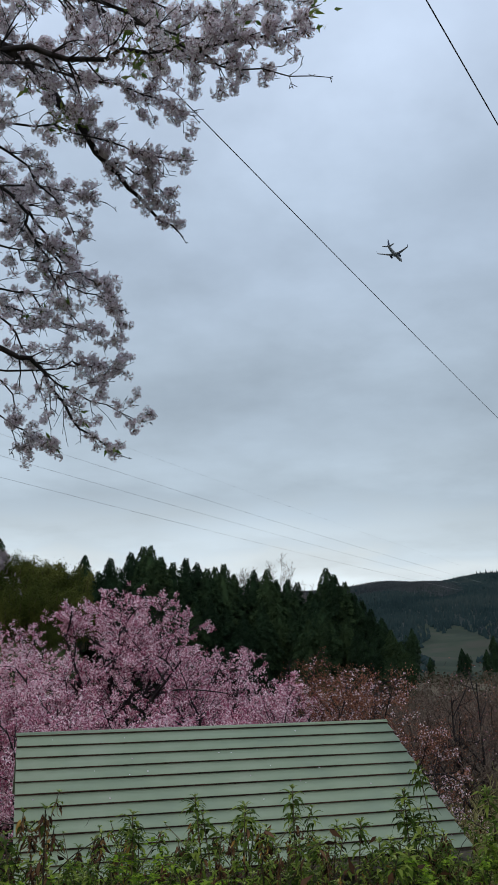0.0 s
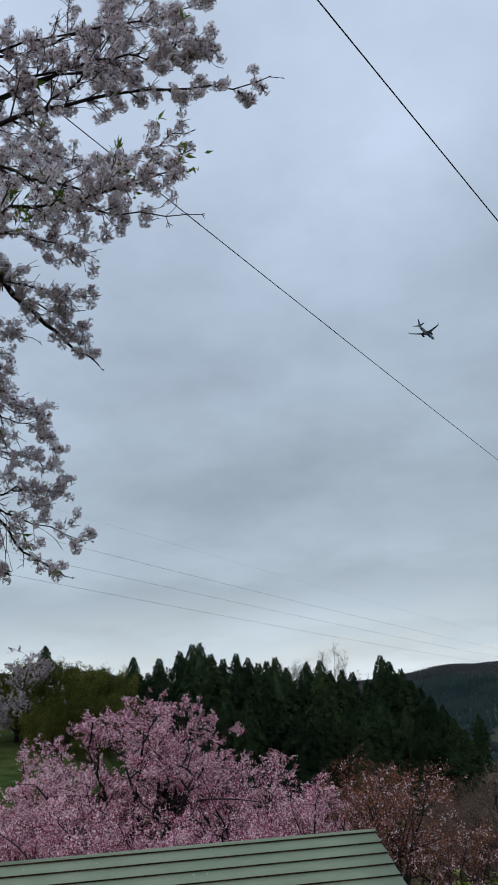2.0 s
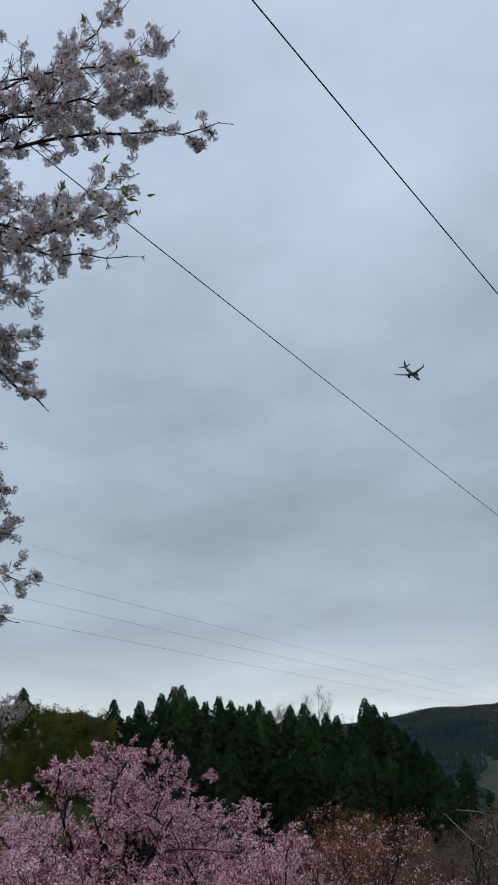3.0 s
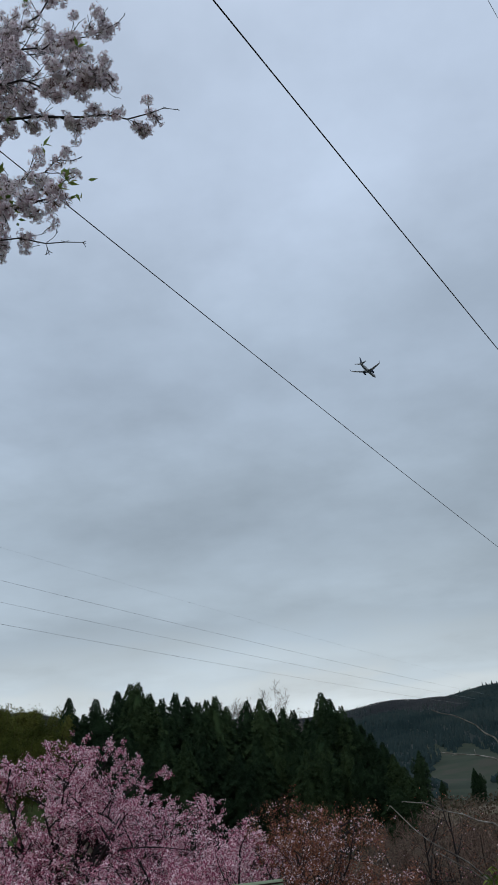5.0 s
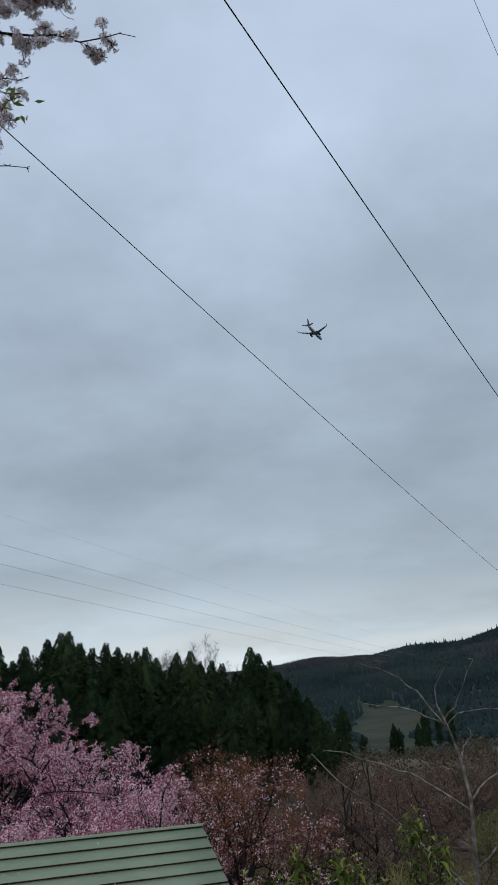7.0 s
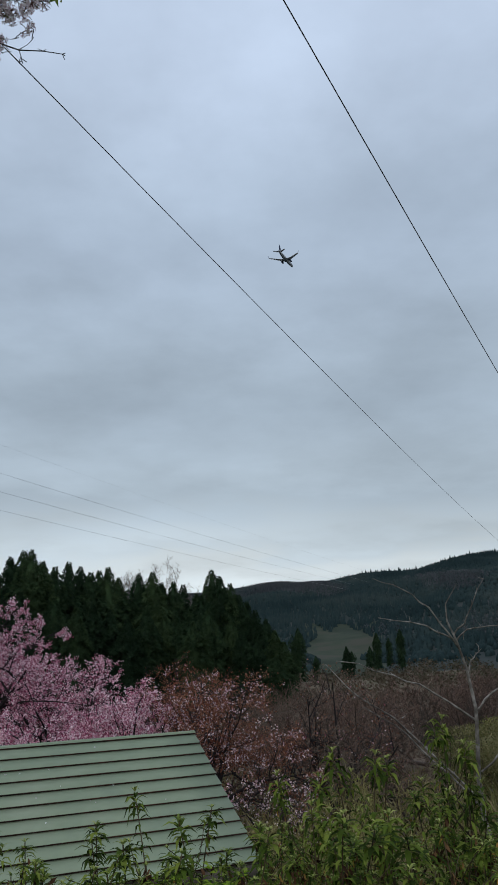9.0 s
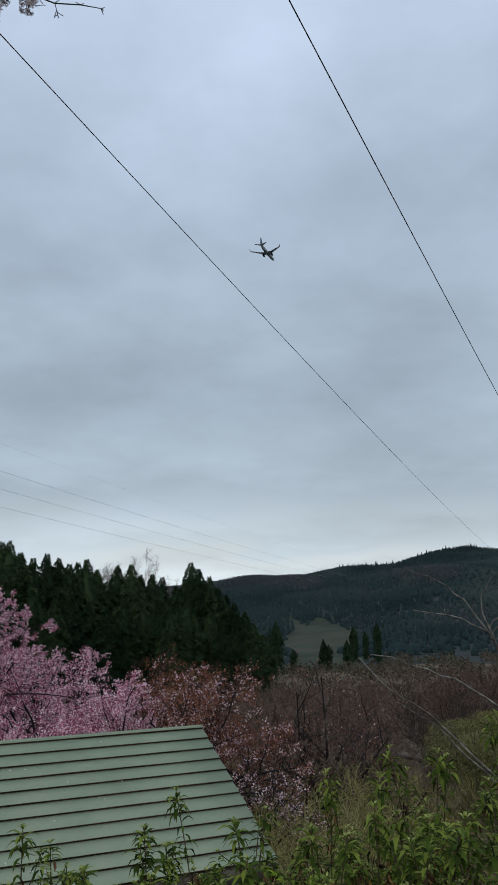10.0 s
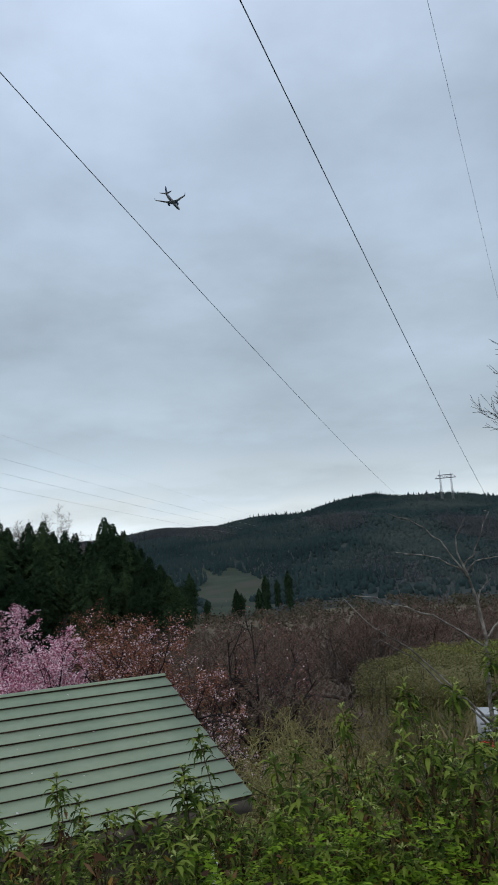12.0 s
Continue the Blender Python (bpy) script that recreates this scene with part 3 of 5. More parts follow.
far_cable((-30, 18.3, 260), (11, 4.6, 800), 2, 0.02)


# ---- near cherry: limbs reach in from a trunk beside the viewpoint ----
def build_near_cherry():
    rng = np.random.default_rng(11)
    base = np.array((-6.4, 4.6, 0))
    base[2] = gz(base[0], base[1]) - 0.05
    tree = thing("cherry_tree", (0, 0, 0), "old cherry tree in full pale pink blossom, limbs overhanging", "tree")
    trunk, wood = Geo(), []
    crown = np.array((-5.9, 4.8, 3.4))
    tube(trunk, [base, base + (0.1, 0.05, 0.4), (-6.15, 4.65, 1.6), crown], [0.36, 0.29, 0.24, 0.2], 12)
    limbs = [
        (((-4.3, 4.8, 6.3), (-3.16, 4.9, 6.08), (-2.74, 5.2, 5.71), (-2.41, 5.4, 5.31), (-2.1, 5.6, 5.0), (-1.82, 5.74, 4.76)), 0.055),
        (((-2.41, 5.4, 5.31), (-2.11, 5.4, 5.19), (-1.95, 5.5, 5.06), (-1.84, 5.55, 4.98)), 0.012),
        (((-4.3, 5.0, 5.6), (-2.95, 5.2, 5.55), (-2.45, 5.2, 5.41), (-2.04, 5.2, 5.23), (-1.66, 5.2, 5.15)), 0.016),
        (((-3.7, 4.9, 7.4), (-2.3, 5.0, 7.7), (-1.65, 5.0, 7.82), (-1.22, 5.0, 7.83), (-0.9, 5.0, 7.88), (-0.41, 5.0, 8.07)), 0.022),
        (((-3.6, 4.8, 7.1), (-2.1, 4.9, 7.3), (-1.44, 4.9, 7.33), (-1.03, 4.9, 7.3), (-0.73, 4.9, 7.36), (-0.5, 4.9, 7.23)), 0.02),
        (((-4.6, 5.5, 5.9), (-3.47, 5.8, 5.42), (-3.22, 6.0, 5.03), (-3.06, 6.2, 4.68), (-2.81, 6.3, 4.17)), 0.03),
        (((-4.7, 6.0, 5.6), (-3.63, 6.2, 5.33), (-3.09, 6.4, 5.0), (-2.73, 6.5, 4.69), (-2.53, 6.5, 4.29)), 0.024),
        (((-4.9, 6.2, 4.6), (-3.67, 6.5, 4.2), (-3.3, 6.7, 4.01), (-3.01, 6.9, 3.51), (-2.56, 7.02, 3.24)), 0.034),
        (((-3.3, 6.7, 4.01), (-2.92, 6.9, 3.78), (-2.36, 7.0, 3.58)), 0.016),
        (((-4.4, 4.4, 5.2), (-2.83, 4.2, 5.41), (-2.27, 4.3, 5.38), (-1.7, 4.35, 5.44), (-1.05, 4.4, 5.54), (-0.68, 4.4, 5.76)), 0.04),
        (((-3.6, 4.5, 6.3), (-2.24, 4.4, 5.95), (-1.71, 4.4, 5.58), (-1.25, 4.45, 5.33), (-0.62, 4.45, 5.22)), 0.026),
        (((-4.3, 4.8, 5.9), (-2.76, 4.8, 6.65), (-2.05, 4.9, 6.9), (-1.33, 5.0, 7.03), (-0.61, 5.05, 6.99), (0.02, 5.06, 6.94)), 0.042),
        (((-2.05, 4.9, 6.9), (-1.69, 5.0, 7.43), (-1.36, 5.1, 8.06)), 0.018),
        (((-3.9, 4.7, 6.2), (-2.63, 4.6, 6.22), (-2.05, 4.6, 5.92), (-1.45, 4.6, 5.73), (-1.1, 4.6, 6.01), (-0.7, 4.6, 6.12)), 0.03),
        (((-3.6, 4.9, 6.6), (-2.08, 5.0, 7.34), (-1.6, 5.2, 8.12), (-1.3, 5.3, 8.63), (-0.99, 5.4, 9.16)), 0.034),
        (((-4.9, 7.0, 5.2), (-4.0, 7.2, 4.82), (-3.74, 7.4, 4.39), (-3.52, 7.6, 3.53)), 0.026),
        (((-4.2, 4.7, 5.7), (-3.2, 4.75, 5.8), (-2.5, 4.8, 5.65), (-1.9, 4.9, 5.5), (-1.6, 5.0, 5.35)), 0.024),
        (((-3.7, 4.8, 6.5), (-2.4, 4.9, 7.15), (-1.6, 5.0, 7.38), (-0.95, 5.1, 7.46), (-0.55, 5.1, 7.42)), 0.026),
        (((-3.5, 4.9, 6.5), (-2.5, 5.0, 6.6), (-1.9, 5.1, 6.5), (-1.35, 5.2, 6.45)), 0.02),
        (((-4.8, 5.6, 5.2), (-3.5, 5.8, 5.43), (-2.93, 5.85, 5.38), (-2.47, 5.9, 5.2)), 0.02),
        (((-4.9, 6.6, 4.9), (-3.9, 6.7, 4.75), (-3.4, 6.8, 4.55), (-3.0, 6.9, 4.4)), 0.022),
        (((-4.8, 5.4, 5.0), (-3.6, 5.9, 4.95), (-3.2, 6.0, 4.8), (-2.95, 6.1, 4.85)), 0.02),
        (((-4.6, 5.2, 5.6), (-3.4, 5.3, 5.55), (-2.9, 5.6, 5.15), (-2.75, 5.8, 4.75)), 0.024),
        (((-4.7, 6.1, 5.9), (-3.57, 6.2, 5.59), (-3.29, 6.2, 5.29), (-3.04, 6.2, 4.87), (-2.96, 6.2, 4.64), (-2.59, 6.2, 4.47), (-2.41, 6.2, 4.35)), 0.024),
        (((-4.9, 6.8, 4.2), (-3.43, 6.9, 4.11), (-3.08, 6.9, 4.16), (-2.76, 6.9, 4.09), (-2.57, 6.9, 4.05)), 0.018),
        (((-4.9, 7.0, 4.6), (-3.92, 7.2, 4.11), (-3.79, 7.2, 3.61), (-3.75, 7.2, 3.33)), 0.016),
        (((-4.9, 7.1, 4.3), (-3.84, 7.2, 3.7), (-3.58, 7.2, 3.52), (-3.34, 7.2, 3.39)), 0.014),
        (((-4.9, 6.2, 5.0), (-3.55, 6.5, 4.75), (-3.2, 6.6, 4.5), (-2.85, 6.6, 4.35), (-2.6, 6.6, 4.2)), 0.018),
        (((-3.9, 4.6, 6.9), (-2.9, 4.7, 7.35), (-2.0, 4.8, 7.6), (-1.1, 5.0, 7.75)), 0.03),
    ]
    tips = []
    for which, (pts, r) in enumerate(limbs):
        r *= 1.0 if which in (0, 7) else 0.68
        low = max(p[2] for p in pts[1:]) < 5.75 and which > 1
        twiggy = 0.42 if which < 2 else (0.95 if low else 1.0)
        pts = [np.array(p) for p in pts]
        if pts[0][0] < -3.4:
            a = crown + (rng.normal(0, 0.06), rng.normal(0, 0.06), -rng.uniform(0, 0.6))
            mid = (a + pts[0]) / 2 + np.array((0, 0, 0.35))
            pts = [a, mid] + pts
            radii = [r * 3.0, r * 2.2]
        else:
            radii = []
        k = len(pts) - len(radii)
        radii += list(np.linspace(r, 0.0025, k))
        # smooth, slightly crooked line through the points
        fine, fr = [], []
        for i in range(len(pts) - 1):
            p0, p1, p2, p3 = pts[max(i - 1, 0)], pts[i], pts[i + 1], pts[min(i + 2, len(pts) - 1)]
            for t in np.linspace(0, 1, 5)[:-1]:
                q = 0.5 * (2 * p1 + (p2 - p0) * t + (2 * p0 - 5 * p1 + 4 * p2 - p3) * t * t + (3 * p1 - p0 - 3 * p2 + p3) * t ** 3)
                fine.append(q + rng.normal(0, 0.019, 3) * (0 < t))
                fr.append(radii[i] + (radii[i + 1] - radii[i]) * t)
        fine.append(pts[-1]); fr.append(radii[-1])
        tube(trunk, fine, fr, 7)
        n = len(fine)
        total = sum(np.linalg.norm(fine[i + 1] - fine[i]) for i in range(n - 1))
        start = 0.3 if len(pts) > 4 else 0.05
        for i in range(1, n - 1):
            if i / n < start or i / n > 0.9 or fine[i][0] < -4.2:
                continue
            d = unit(fine[i + 1] - fine[i - 1])
            for _ in range(rng.integers(1, 4) + (fine[i][2] > 5.4 and rng.random() < 0.6)):
                a, b = sides_of(d)
                th = rng.uniform(0, 2 * math.pi)
                rest = 1 - i / n
                nd = unit(d * rng.uniform(0.35, 1.0) + (math.cos(th) * a + math.sin(th) * b) * 0.85 + np.array((0.1, 0, 0.05)))
                grow(rng, fine[i], nd, twiggy * rng.uniform(0.22, 0.55) * (0.25 + 0.95 * rest), min(fr[i] * 0.5, 0.009), 1, 2, wood, tips, droop=0.15, wild=0.35, kids=(1, 3), shrink=0.6, steps=4, spread=0.8,
                     thin=0.4, minr=0.0025)
        # the outer shoot carries umbels close together, but for its bare tip
        for _ in range(4 if len(pts) > 4 else 1):
            tips.append((fine[-9:-2], [unit(fine[-1] - fine[-3])] * 7))
        # short spurs and closed buds along the outer shoot
        for q in fine[-6:]:
            for _ in range(3):
                e = q + unit(rng.normal(size=3) + unit(fine[-1] - fine[-3]) * 1.2) * rng.uniform(0.012, 0.035)
                wood.append((*q, *e, 0.0035, 0.002))
    segments(trunk, wood, 4)
    part("trunk", trunk, M_BARK, tree, "dark crooked trunk, limbs and twigs", True)
    # umbels of blossom along the twigs
    cpos, cdir = [], []
    low_spot = lambda p: p[2] < 5.5 and p[0] < -1.4
    for pts, dirs in tips:
        for i in range(len(pts)):
            for _ in range(2):
                if rng.random() < (0.925 if low_spot(pts[i]) else 0.875):
                    continue
                p = pts[i] + rng.normal(0, 0.012, 3)
                if i + 1 < len(pts):
                    p = p + (pts[i + 1] - pts[i]) * rng.random()
                cpos.append(p); cdir.append(unit(rng.normal(size=3) + np.array((0, 0, -0.25)) + 0.3 * np.array(dirs[min(i, len(dirs) - 1)])))
    for s in wood[::2]:
        if rng.random() < 0.05:
            t = rng.random()
            cpos.append(np.array(s[0:3]) * (1 - t) + np.array(s[3:6]) * t + rng.normal(0, 0.02, 3)); cdir.append(unit(rng.normal(size=3)))
    cpos, cdir = np.array(cpos), np.array(cdir)
    sparse = (cpos[:, 0] > -0.95) & (cpos[:, 1] < 4.8) & (cpos[:, 2] < 6.3) & (rng.random(len(cpos)) < np.where(cpos[:, 2] < 5.45, 0.75, 0.5))
    cpos, cdir = cpos[~sparse], cdir[~sparse]
    petals, stalks, leaves = Geo(), Geo(), Geo()
    n = len(cpos)
    per = 22
    rep = np.repeat(np.arange(n), per)
    d = cdir[rep] * 0.35 + rng.normal(size=(n * per, 3)) * 0.8
    d /= np.linalg.norm(d, axis=1)[:, None]
    reach = np.repeat(rng.uniform(0.042, 0.068, n), per) * rng.uniform(0.62, 1.0, n * per)
    head = cpos[rep] + d * reach[:, None]
    turns = aim(d, rng)[:, :, [1, 2, 0]]
    scatter(petals, *FLOWER, head, turns, rng.uniform(0.0145, 0.019, n * per))
    segments(stalks, np.concatenate([cpos[rep], head, np.full((n * per, 1), 0.0011), np.full((n * per, 1), 0.0034)], 1)[::2], 3)
    part("blossom_mass", petals, M_PETAL, tree, "pale pink five-petalled blossoms", kind="stuff")
    part("stalk_mass", stalks, M_CALYX, tree, "reddish green stalks", kind="stuff")
    # young leaves at some shoots
    lp, ld = [], []
    for pts, dirs in tips:
        if rng.random() < 0.035:
            for _ in range(rng.integers(3, 7)):
                lp.append(pts[-1] + rng.normal(0, 0.01, 3)); ld.append(unit(np.array(dirs[-1]) + rng.normal(0, 0.55, 3)))
    for c in ((-1.72, 4.38, 5.5), (-1.95, 4.38, 5.42), (-1.25, 4.6, 5.75), (-2.7, 5.15, 5.55)):
        for _ in range(44):
            lp.append(np.array(c) + rng.normal(0, 0.055, 3)); ld.append(unit(rng.normal(size=3) + (0.6, 0, 0.1)))
    for _ in range(16):
        lp.append(np.array((-0.7, 4.41, 5.72)) + rng.normal(0, 0.05, 3)); ld.append(unit(rng.normal(size=3) * 0.6 + (0.6, 0, 0.5)))
    scatter(leaves, *LEAF, np.array(lp), aim(np.array(ld), rng), rng.uniform(0.05, 0.1, len(lp)))
    part("young_foliage", leaves, M_YOUNG, tree, "fresh light green leaves", kind="stuff")


build_near_cherry()


# ---- blossom and bare trees of the orchard ----
def clump(geo, rng, tips, per, jitter, size, keep=1.0, tpl=CARD):
    P = []
    for pts, dirs in tips:
        for i in range(len(pts)):
            if rng.random() < keep:
                a = pts[i]
                P += [a + rng.normal(0, jitter, 3) for _ in range(per)]
    P = np.array(P)
    scatter(geo, *tpl, P, rand_turns(rng, len(P)), rng.uniform(size * 0.6, size * 1.25, len(P)))


def blossom_tree(seed, at, tall, wide, label, per=5, mat=M_PINK, lean=(0, 0), limbs=7, keep=1.0, size=0.05, low=0.12, extra=None):
    rng = np.random.default_rng(seed)
    tree = thing("blossom_tree", (at[0], at[1], gz(*at) - 0.1), label, "tree", "blossoming orchard trees")
    segs, tips, g = [], [], Geo()
    h0 = tall * low
    tube(g, [(0, 0, 0), (0.05, 0.02, h0 * 0.5), (lean[0] * 0.3, lean[1] * 0.3, h0)], [tall * 0.03, tall * 0.024, tall * 0.022], 9)
    for i in range(limbs):
        a = 2 * math.pi * (i * 0.618 + rng.uniform(-0.08, 0.08))
        steep = radians(20 + 58 * (i + 0.5) / limbs)
        d = (math.cos(a) * math.cos(steep), math.sin(a) * math.cos(steep), math.sin(steep))
        # the crown is a flattened dome
        reach = 0.95 / math.sqrt((math.cos(steep) / (wide * 0.5)) ** 2 + (math.sin(steep) / (tall - h0)) ** 2)
        grow(rng, (lean[0] * 0.3, lean[1] * 0.3, h0 * rng.uniform(0.7, 1.0)), d, reach * rng.uniform(0.88, 1.08), tall * 0.012, 0, 3, segs, tips, droop=0.05, wild=0.45, kids=(5, 6), shrink=0.52, steps=4, spread=1.05,
             thin=0.25, minr=0.005)
    def inside(p):
        return (p[0] ** 2 + p[1] ** 2) / (0.5 * wide) ** 2 + (max(p[2] - h0, 0) / (tall - h0)) ** 2 < 1.0 + 0.12 * math.sin(p[0] * 2.3 + seed) * math.cos(p[1] * 1.9)

    segs = [q for q in segs if inside(q[3:6])]
    tips = [q for q in tips if inside(q[0][-1])]
    segments(g, [q for q in segs if q[6] > 0.012], 5)
    segments(g, [q for q in segs if 0.0056 < q[6] <= 0.012] + [q for q in segs if q[6] <= 0.0056][::2], 3)
    part("trunk", g, M_BARK, tree, "dark branching trunk and twigs")
    b = Geo()
    clump(b, rng, tips, per, 0.042, size, keep)
    part("blossom_mass", b, mat, tree, "dense blossom clusters", kind="stuff")
    if extra:
        b = Geo()
        clump(b, rng, tips, extra[1], 0.07, extra[2], extra[3])
        part("bud_mass", b, extra[0], tree, "rust red opening leaf buds", kind="stuff")
    return tree


blossom_tree(3, (-6.9, 24.5), 3.45 - gz(-6.9, 24.5), 10.6, "spreading cherry tree in deep pink blossom above the shed", 15, limbs=12, keep=0.5, low=0.4)
blossom_tree(20, polar(-21.0, 24.5), 2.3 - gz(*polar(-21.0, 24.5)), 4.6, "small cherry tree in pink blossom beside the tall one", 15, limbs=8, keep=0.5, low=0.35)
blossom_tree(22, (-5.4, 21.6), 0.5 - gz(-5.4, 21.6), 5.0, "low bushy cherry tree in pink blossom under the tall one", 14, limbs=9, keep=0.5, low=0.2)
blossom_tree(18, (-3.4, 25.2), 1.95 - gz(-3.4, 25.2), 6.6, "mid-sized cherry tree in pink blossom beside the tall one", 11, limbs=9, keep=0.5)
blossom_tree(19, (-8.6, 21.6), 5.6, 7.0, "mid-sized cherry tree in deep pink blossom", 13, limbs=9, keep=0.5)
blossom_tree(4, (-10.4, 22.5), 5.6, 8.0, "low wide cherry tree in deep pink blossom", 13, limbs=9, keep=0.5)
blossom_tree(7, (-2.7, 22.6), 5.3, 7.4, "low cherry tree in pink blossom beside the shed", 13, limbs=9, keep=0.5)
blossom_tree(8, (-6.9, 19.6), 5.0, 7.6, "bushy young cherry tree in deep pink blossom", 13, limbs=9, keep=0.5)
blossom_tree(9, (0.0, 24.0), 5.5, 6.8, "cherry tree with rust red buds and thin blossom", 6, M_PALEPINK, limbs=9, keep=0.11, size=0.052, low=0.3, extra=(M_RUST, 3, 0.042, 0.85))
blossom_tree(10, (1.6, 20.0), 2.9, 3.8, "thinly blossoming cherry tree with bare twigs", 5, M_PALEPINK, limbs=7, keep=0.07, size=0.045, extra=(M_RUST, 1, 0.03, 0.3))
blossom_tree(12, (-13.0, 23.5), 5.2, 7.2, "cherry tree in pink blossom on the slope", 5, limbs=8, keep=0.85)
blossom_tree(13, (-0.2, 30.5), 6.2, 7.0, "cherry tree with rust red buds behind the pink ones", 1, limbs=8, keep=0.2, extra=(M_RUST, 3, 0.045, 1.0))
blossom_tree(14, (-3.9, 18.8), 4.5, 6.6, "low bushy cherry tree in pink blossom close to the shed", 13, limbs=8, keep=0.5)
blossom_tree(15, (4.0, 27.5), 5.4, 6.4, "cherry tree with rust red buds among bare trees", 1, limbs=7, keep=0.05, extra=(M_RUST, 1, 0.04, 0.5))
blossom_tree(16, (-9.8, 18.4), 4.5, 7.0, "low cherry tree in pink blossom at the meadow's foot", 13, limbs=8, keep=0.5)
blossom_tree(17, (-4.4, 29.5), 1.5 - gz(-4.4, 29.5), 7.0, "cherry tree in pink blossom behind the tall one", 6, limbs=8, keep=0.5)


def bare_tree(seed, tall, wide, mat=M_TWIG, limbs=6, up=0.8, top=4, kids=(4, 5), r0=0.028, low=0.16, minr=0.0075, steps=4, wild=0.6, spread=0.8, shrink=0.52, droop=-0.12):
    rng = np.random.default_rng(seed)
    tree = thing("bare_tree", (0, 0, 0), "leafless orchard tree with reddish brown twigs", "tree", "bare orchard trees")
    segs, fine, tips, g = [], [], [], Geo()
    h0 = tall * low
    tube(g, [(0, 0, -0.3), (rng.normal(0, 0.05), rng.normal(0, 0.05), h0 * 0.5), (0, 0, h0)], [tall * r0 * 1.2, tall * r0, tall * r0 * 0.9], 8)
    for i in range(limbs):
        a = 2 * math.pi * (i + rng.uniform(-0.3, 0.3)) / limbs
        d = unit((math.cos(a) * wide / tall, math.sin(a) * wide / tall, up * rng.uniform(0.7, 1.3)))
        grow(rng, (0, 0, h0 * rng.uniform(0.7, 1.0)), d, (tall - h0) * rng.uniform(0.7, 0.85), tall * r0 * 0.45, 0, top, segs, tips, droop=droop, wild=wild, kids=kids, shrink=shrink, steps=steps, spread=spread, thin=0.3, minr=minr, cut=1)
    thick = [s for s in segs if s[6] > 0.02]
    thin = [s for s in segs if s[6] <= 0.02]
    segments(g, thick, 5)
    part("trunk", g, M_BARK2, tree, "dark crooked trunk and limbs")
    t = Geo()
    segments(t, thin, 3)
    part("twig_mass", t, mat, tree, "dense reddish twigs", kind="stuff")
    return tree


def place(ob, x, y, s=1.0, turn=0.0, sink=0.15):
    m = pose(x, y, gz(x, y) - sink, 0, 0, turn)
    ob.matrix_basis = m
    ob.scale = (s, s, s)
    return ob


def copies(ob, spots):
    """The first spot takes the thing itself, the others copies of it."""
    for i, (x, y, s, turn) in enumerate(spots):
        o = ob if i == 0 else copy_thing(ob, pose(0, 0, 0))
        place(o, x, y, s, turn)


rng = np.random.default_rng(21)
kinds = [bare_tree(31, 5.0, 5.5, kids=(4, 4), steps=3), bare_tree(33, 4.6, 6.0, M_TWIG2, up=0.7, kids=(4, 4), steps=3)]
kinds += [bare_tree(q, 5.2, 5.5, m, top=4, kids=(4, 4), minr=0.0095, up=u, steps=3) for q, u, m in ((35, 0.8, M_TWIG), (36, 1.0, M_TWIG2), (37, 0.6, M_TWIG))]
spots = [[] for _ in kinds]
for line in range(13):
    r = 27 + line * 9.0
    a = 3.5
    while a < (33 if line < 5 else 30):
        if not (a > 16.5 and r < 42) and not (10.5 < a < 16.5 and 30 < r < 47) and not (12.4 < a < 14.5 and r < 96) and rng.random() < 0.86:
            aa, rr = a + rng.uniform(-1.0, 1.0), r + rng.uniform(-3.5, 3.5)
            k = len(spots[0]) > len(spots[1]) if rr < 42 else rng.integers(2, 5)
            spots[int(k)].append((*polar(aa, rr), rng.uniform(0.6, 1.2) * (1.15 if rr > 90 else 1), rng.uniform(0, 360)))
        a += math.degrees((5.0 if r < 50 else 6.6) / r) * rng.uniform(0.8, 1.4)
spots[0] += [(*polar(a, r), q, a * 31) for a, r, q in ((5.0, 32, 0.95), (8.8, 38, 1.0), (10.2, 28, 0.75), (17.6, 46, 0.9))]
spots[1] += [(*polar(a, r), q, a * 47) for a, r, q in ((7.0, 27, 0.85), (10.0, 34, 0.95), (6.2, 42, 1.0), (13.0, 27, 0.7))]
for ob, sp in zip(kinds, spots):
    copies(ob, sp)
extra_spots = [(4.2, 48), (6.0, 52), (7.6, 47), (9.2, 55), (5.2, 58), (8.0, 62), (10.6, 50), (6.8, 70), (4.4, 66), (9.8, 72), (11.6, 62), (11.8, 54)]
for i, (a, r) in enumerate(extra_spots):
    place(copy_thing(kinds[2 + i % 3], pose(0, 0, 0)), *polar(a, r), 0.85 + 0.07 * (i % 5), i * 77)
for i, (a, r, q) in enumerate(((15.2, 70, 1.1), (17.0, 64, 0.9), (19.2, 78, 1.25), (21.6, 70, 0.95), (24.0, 82, 1.2), (26.4, 74, 1.0), (12.0, 88, 1.3), (28.5, 86, 1.2), (18.0, 96, 1.35), (22.6, 100, 1.4))):
    place(copy_thing(kinds[2 + 2 * (i % 2)], pose(0, 0, 0)), *polar(a, r), q, i * 53)
for i, (a, r, q) in enumerate(((12.3, 46, 1.25), (15.0, 49, 1.4), (16.2, 47, 1.3), (18.2, 52, 1.35), (20.4, 55, 1.4), (22.8, 54, 1.3), (25.2, 57, 1.45), (28.0, 58, 1.4), (10.9, 49, 1.1))):
    place(copy_thing(kinds[(2, 4)[i % 2]], pose(0, 0, 0)), *polar(a, r), q, i * 67)
shoots = bare_tree(38, 2.6, 2.6, M_YTWIG, limbs=8, top=3, kids=(4, 4), up=1.3, r0=0.012, low=0.06, minr=0.006, steps=3)
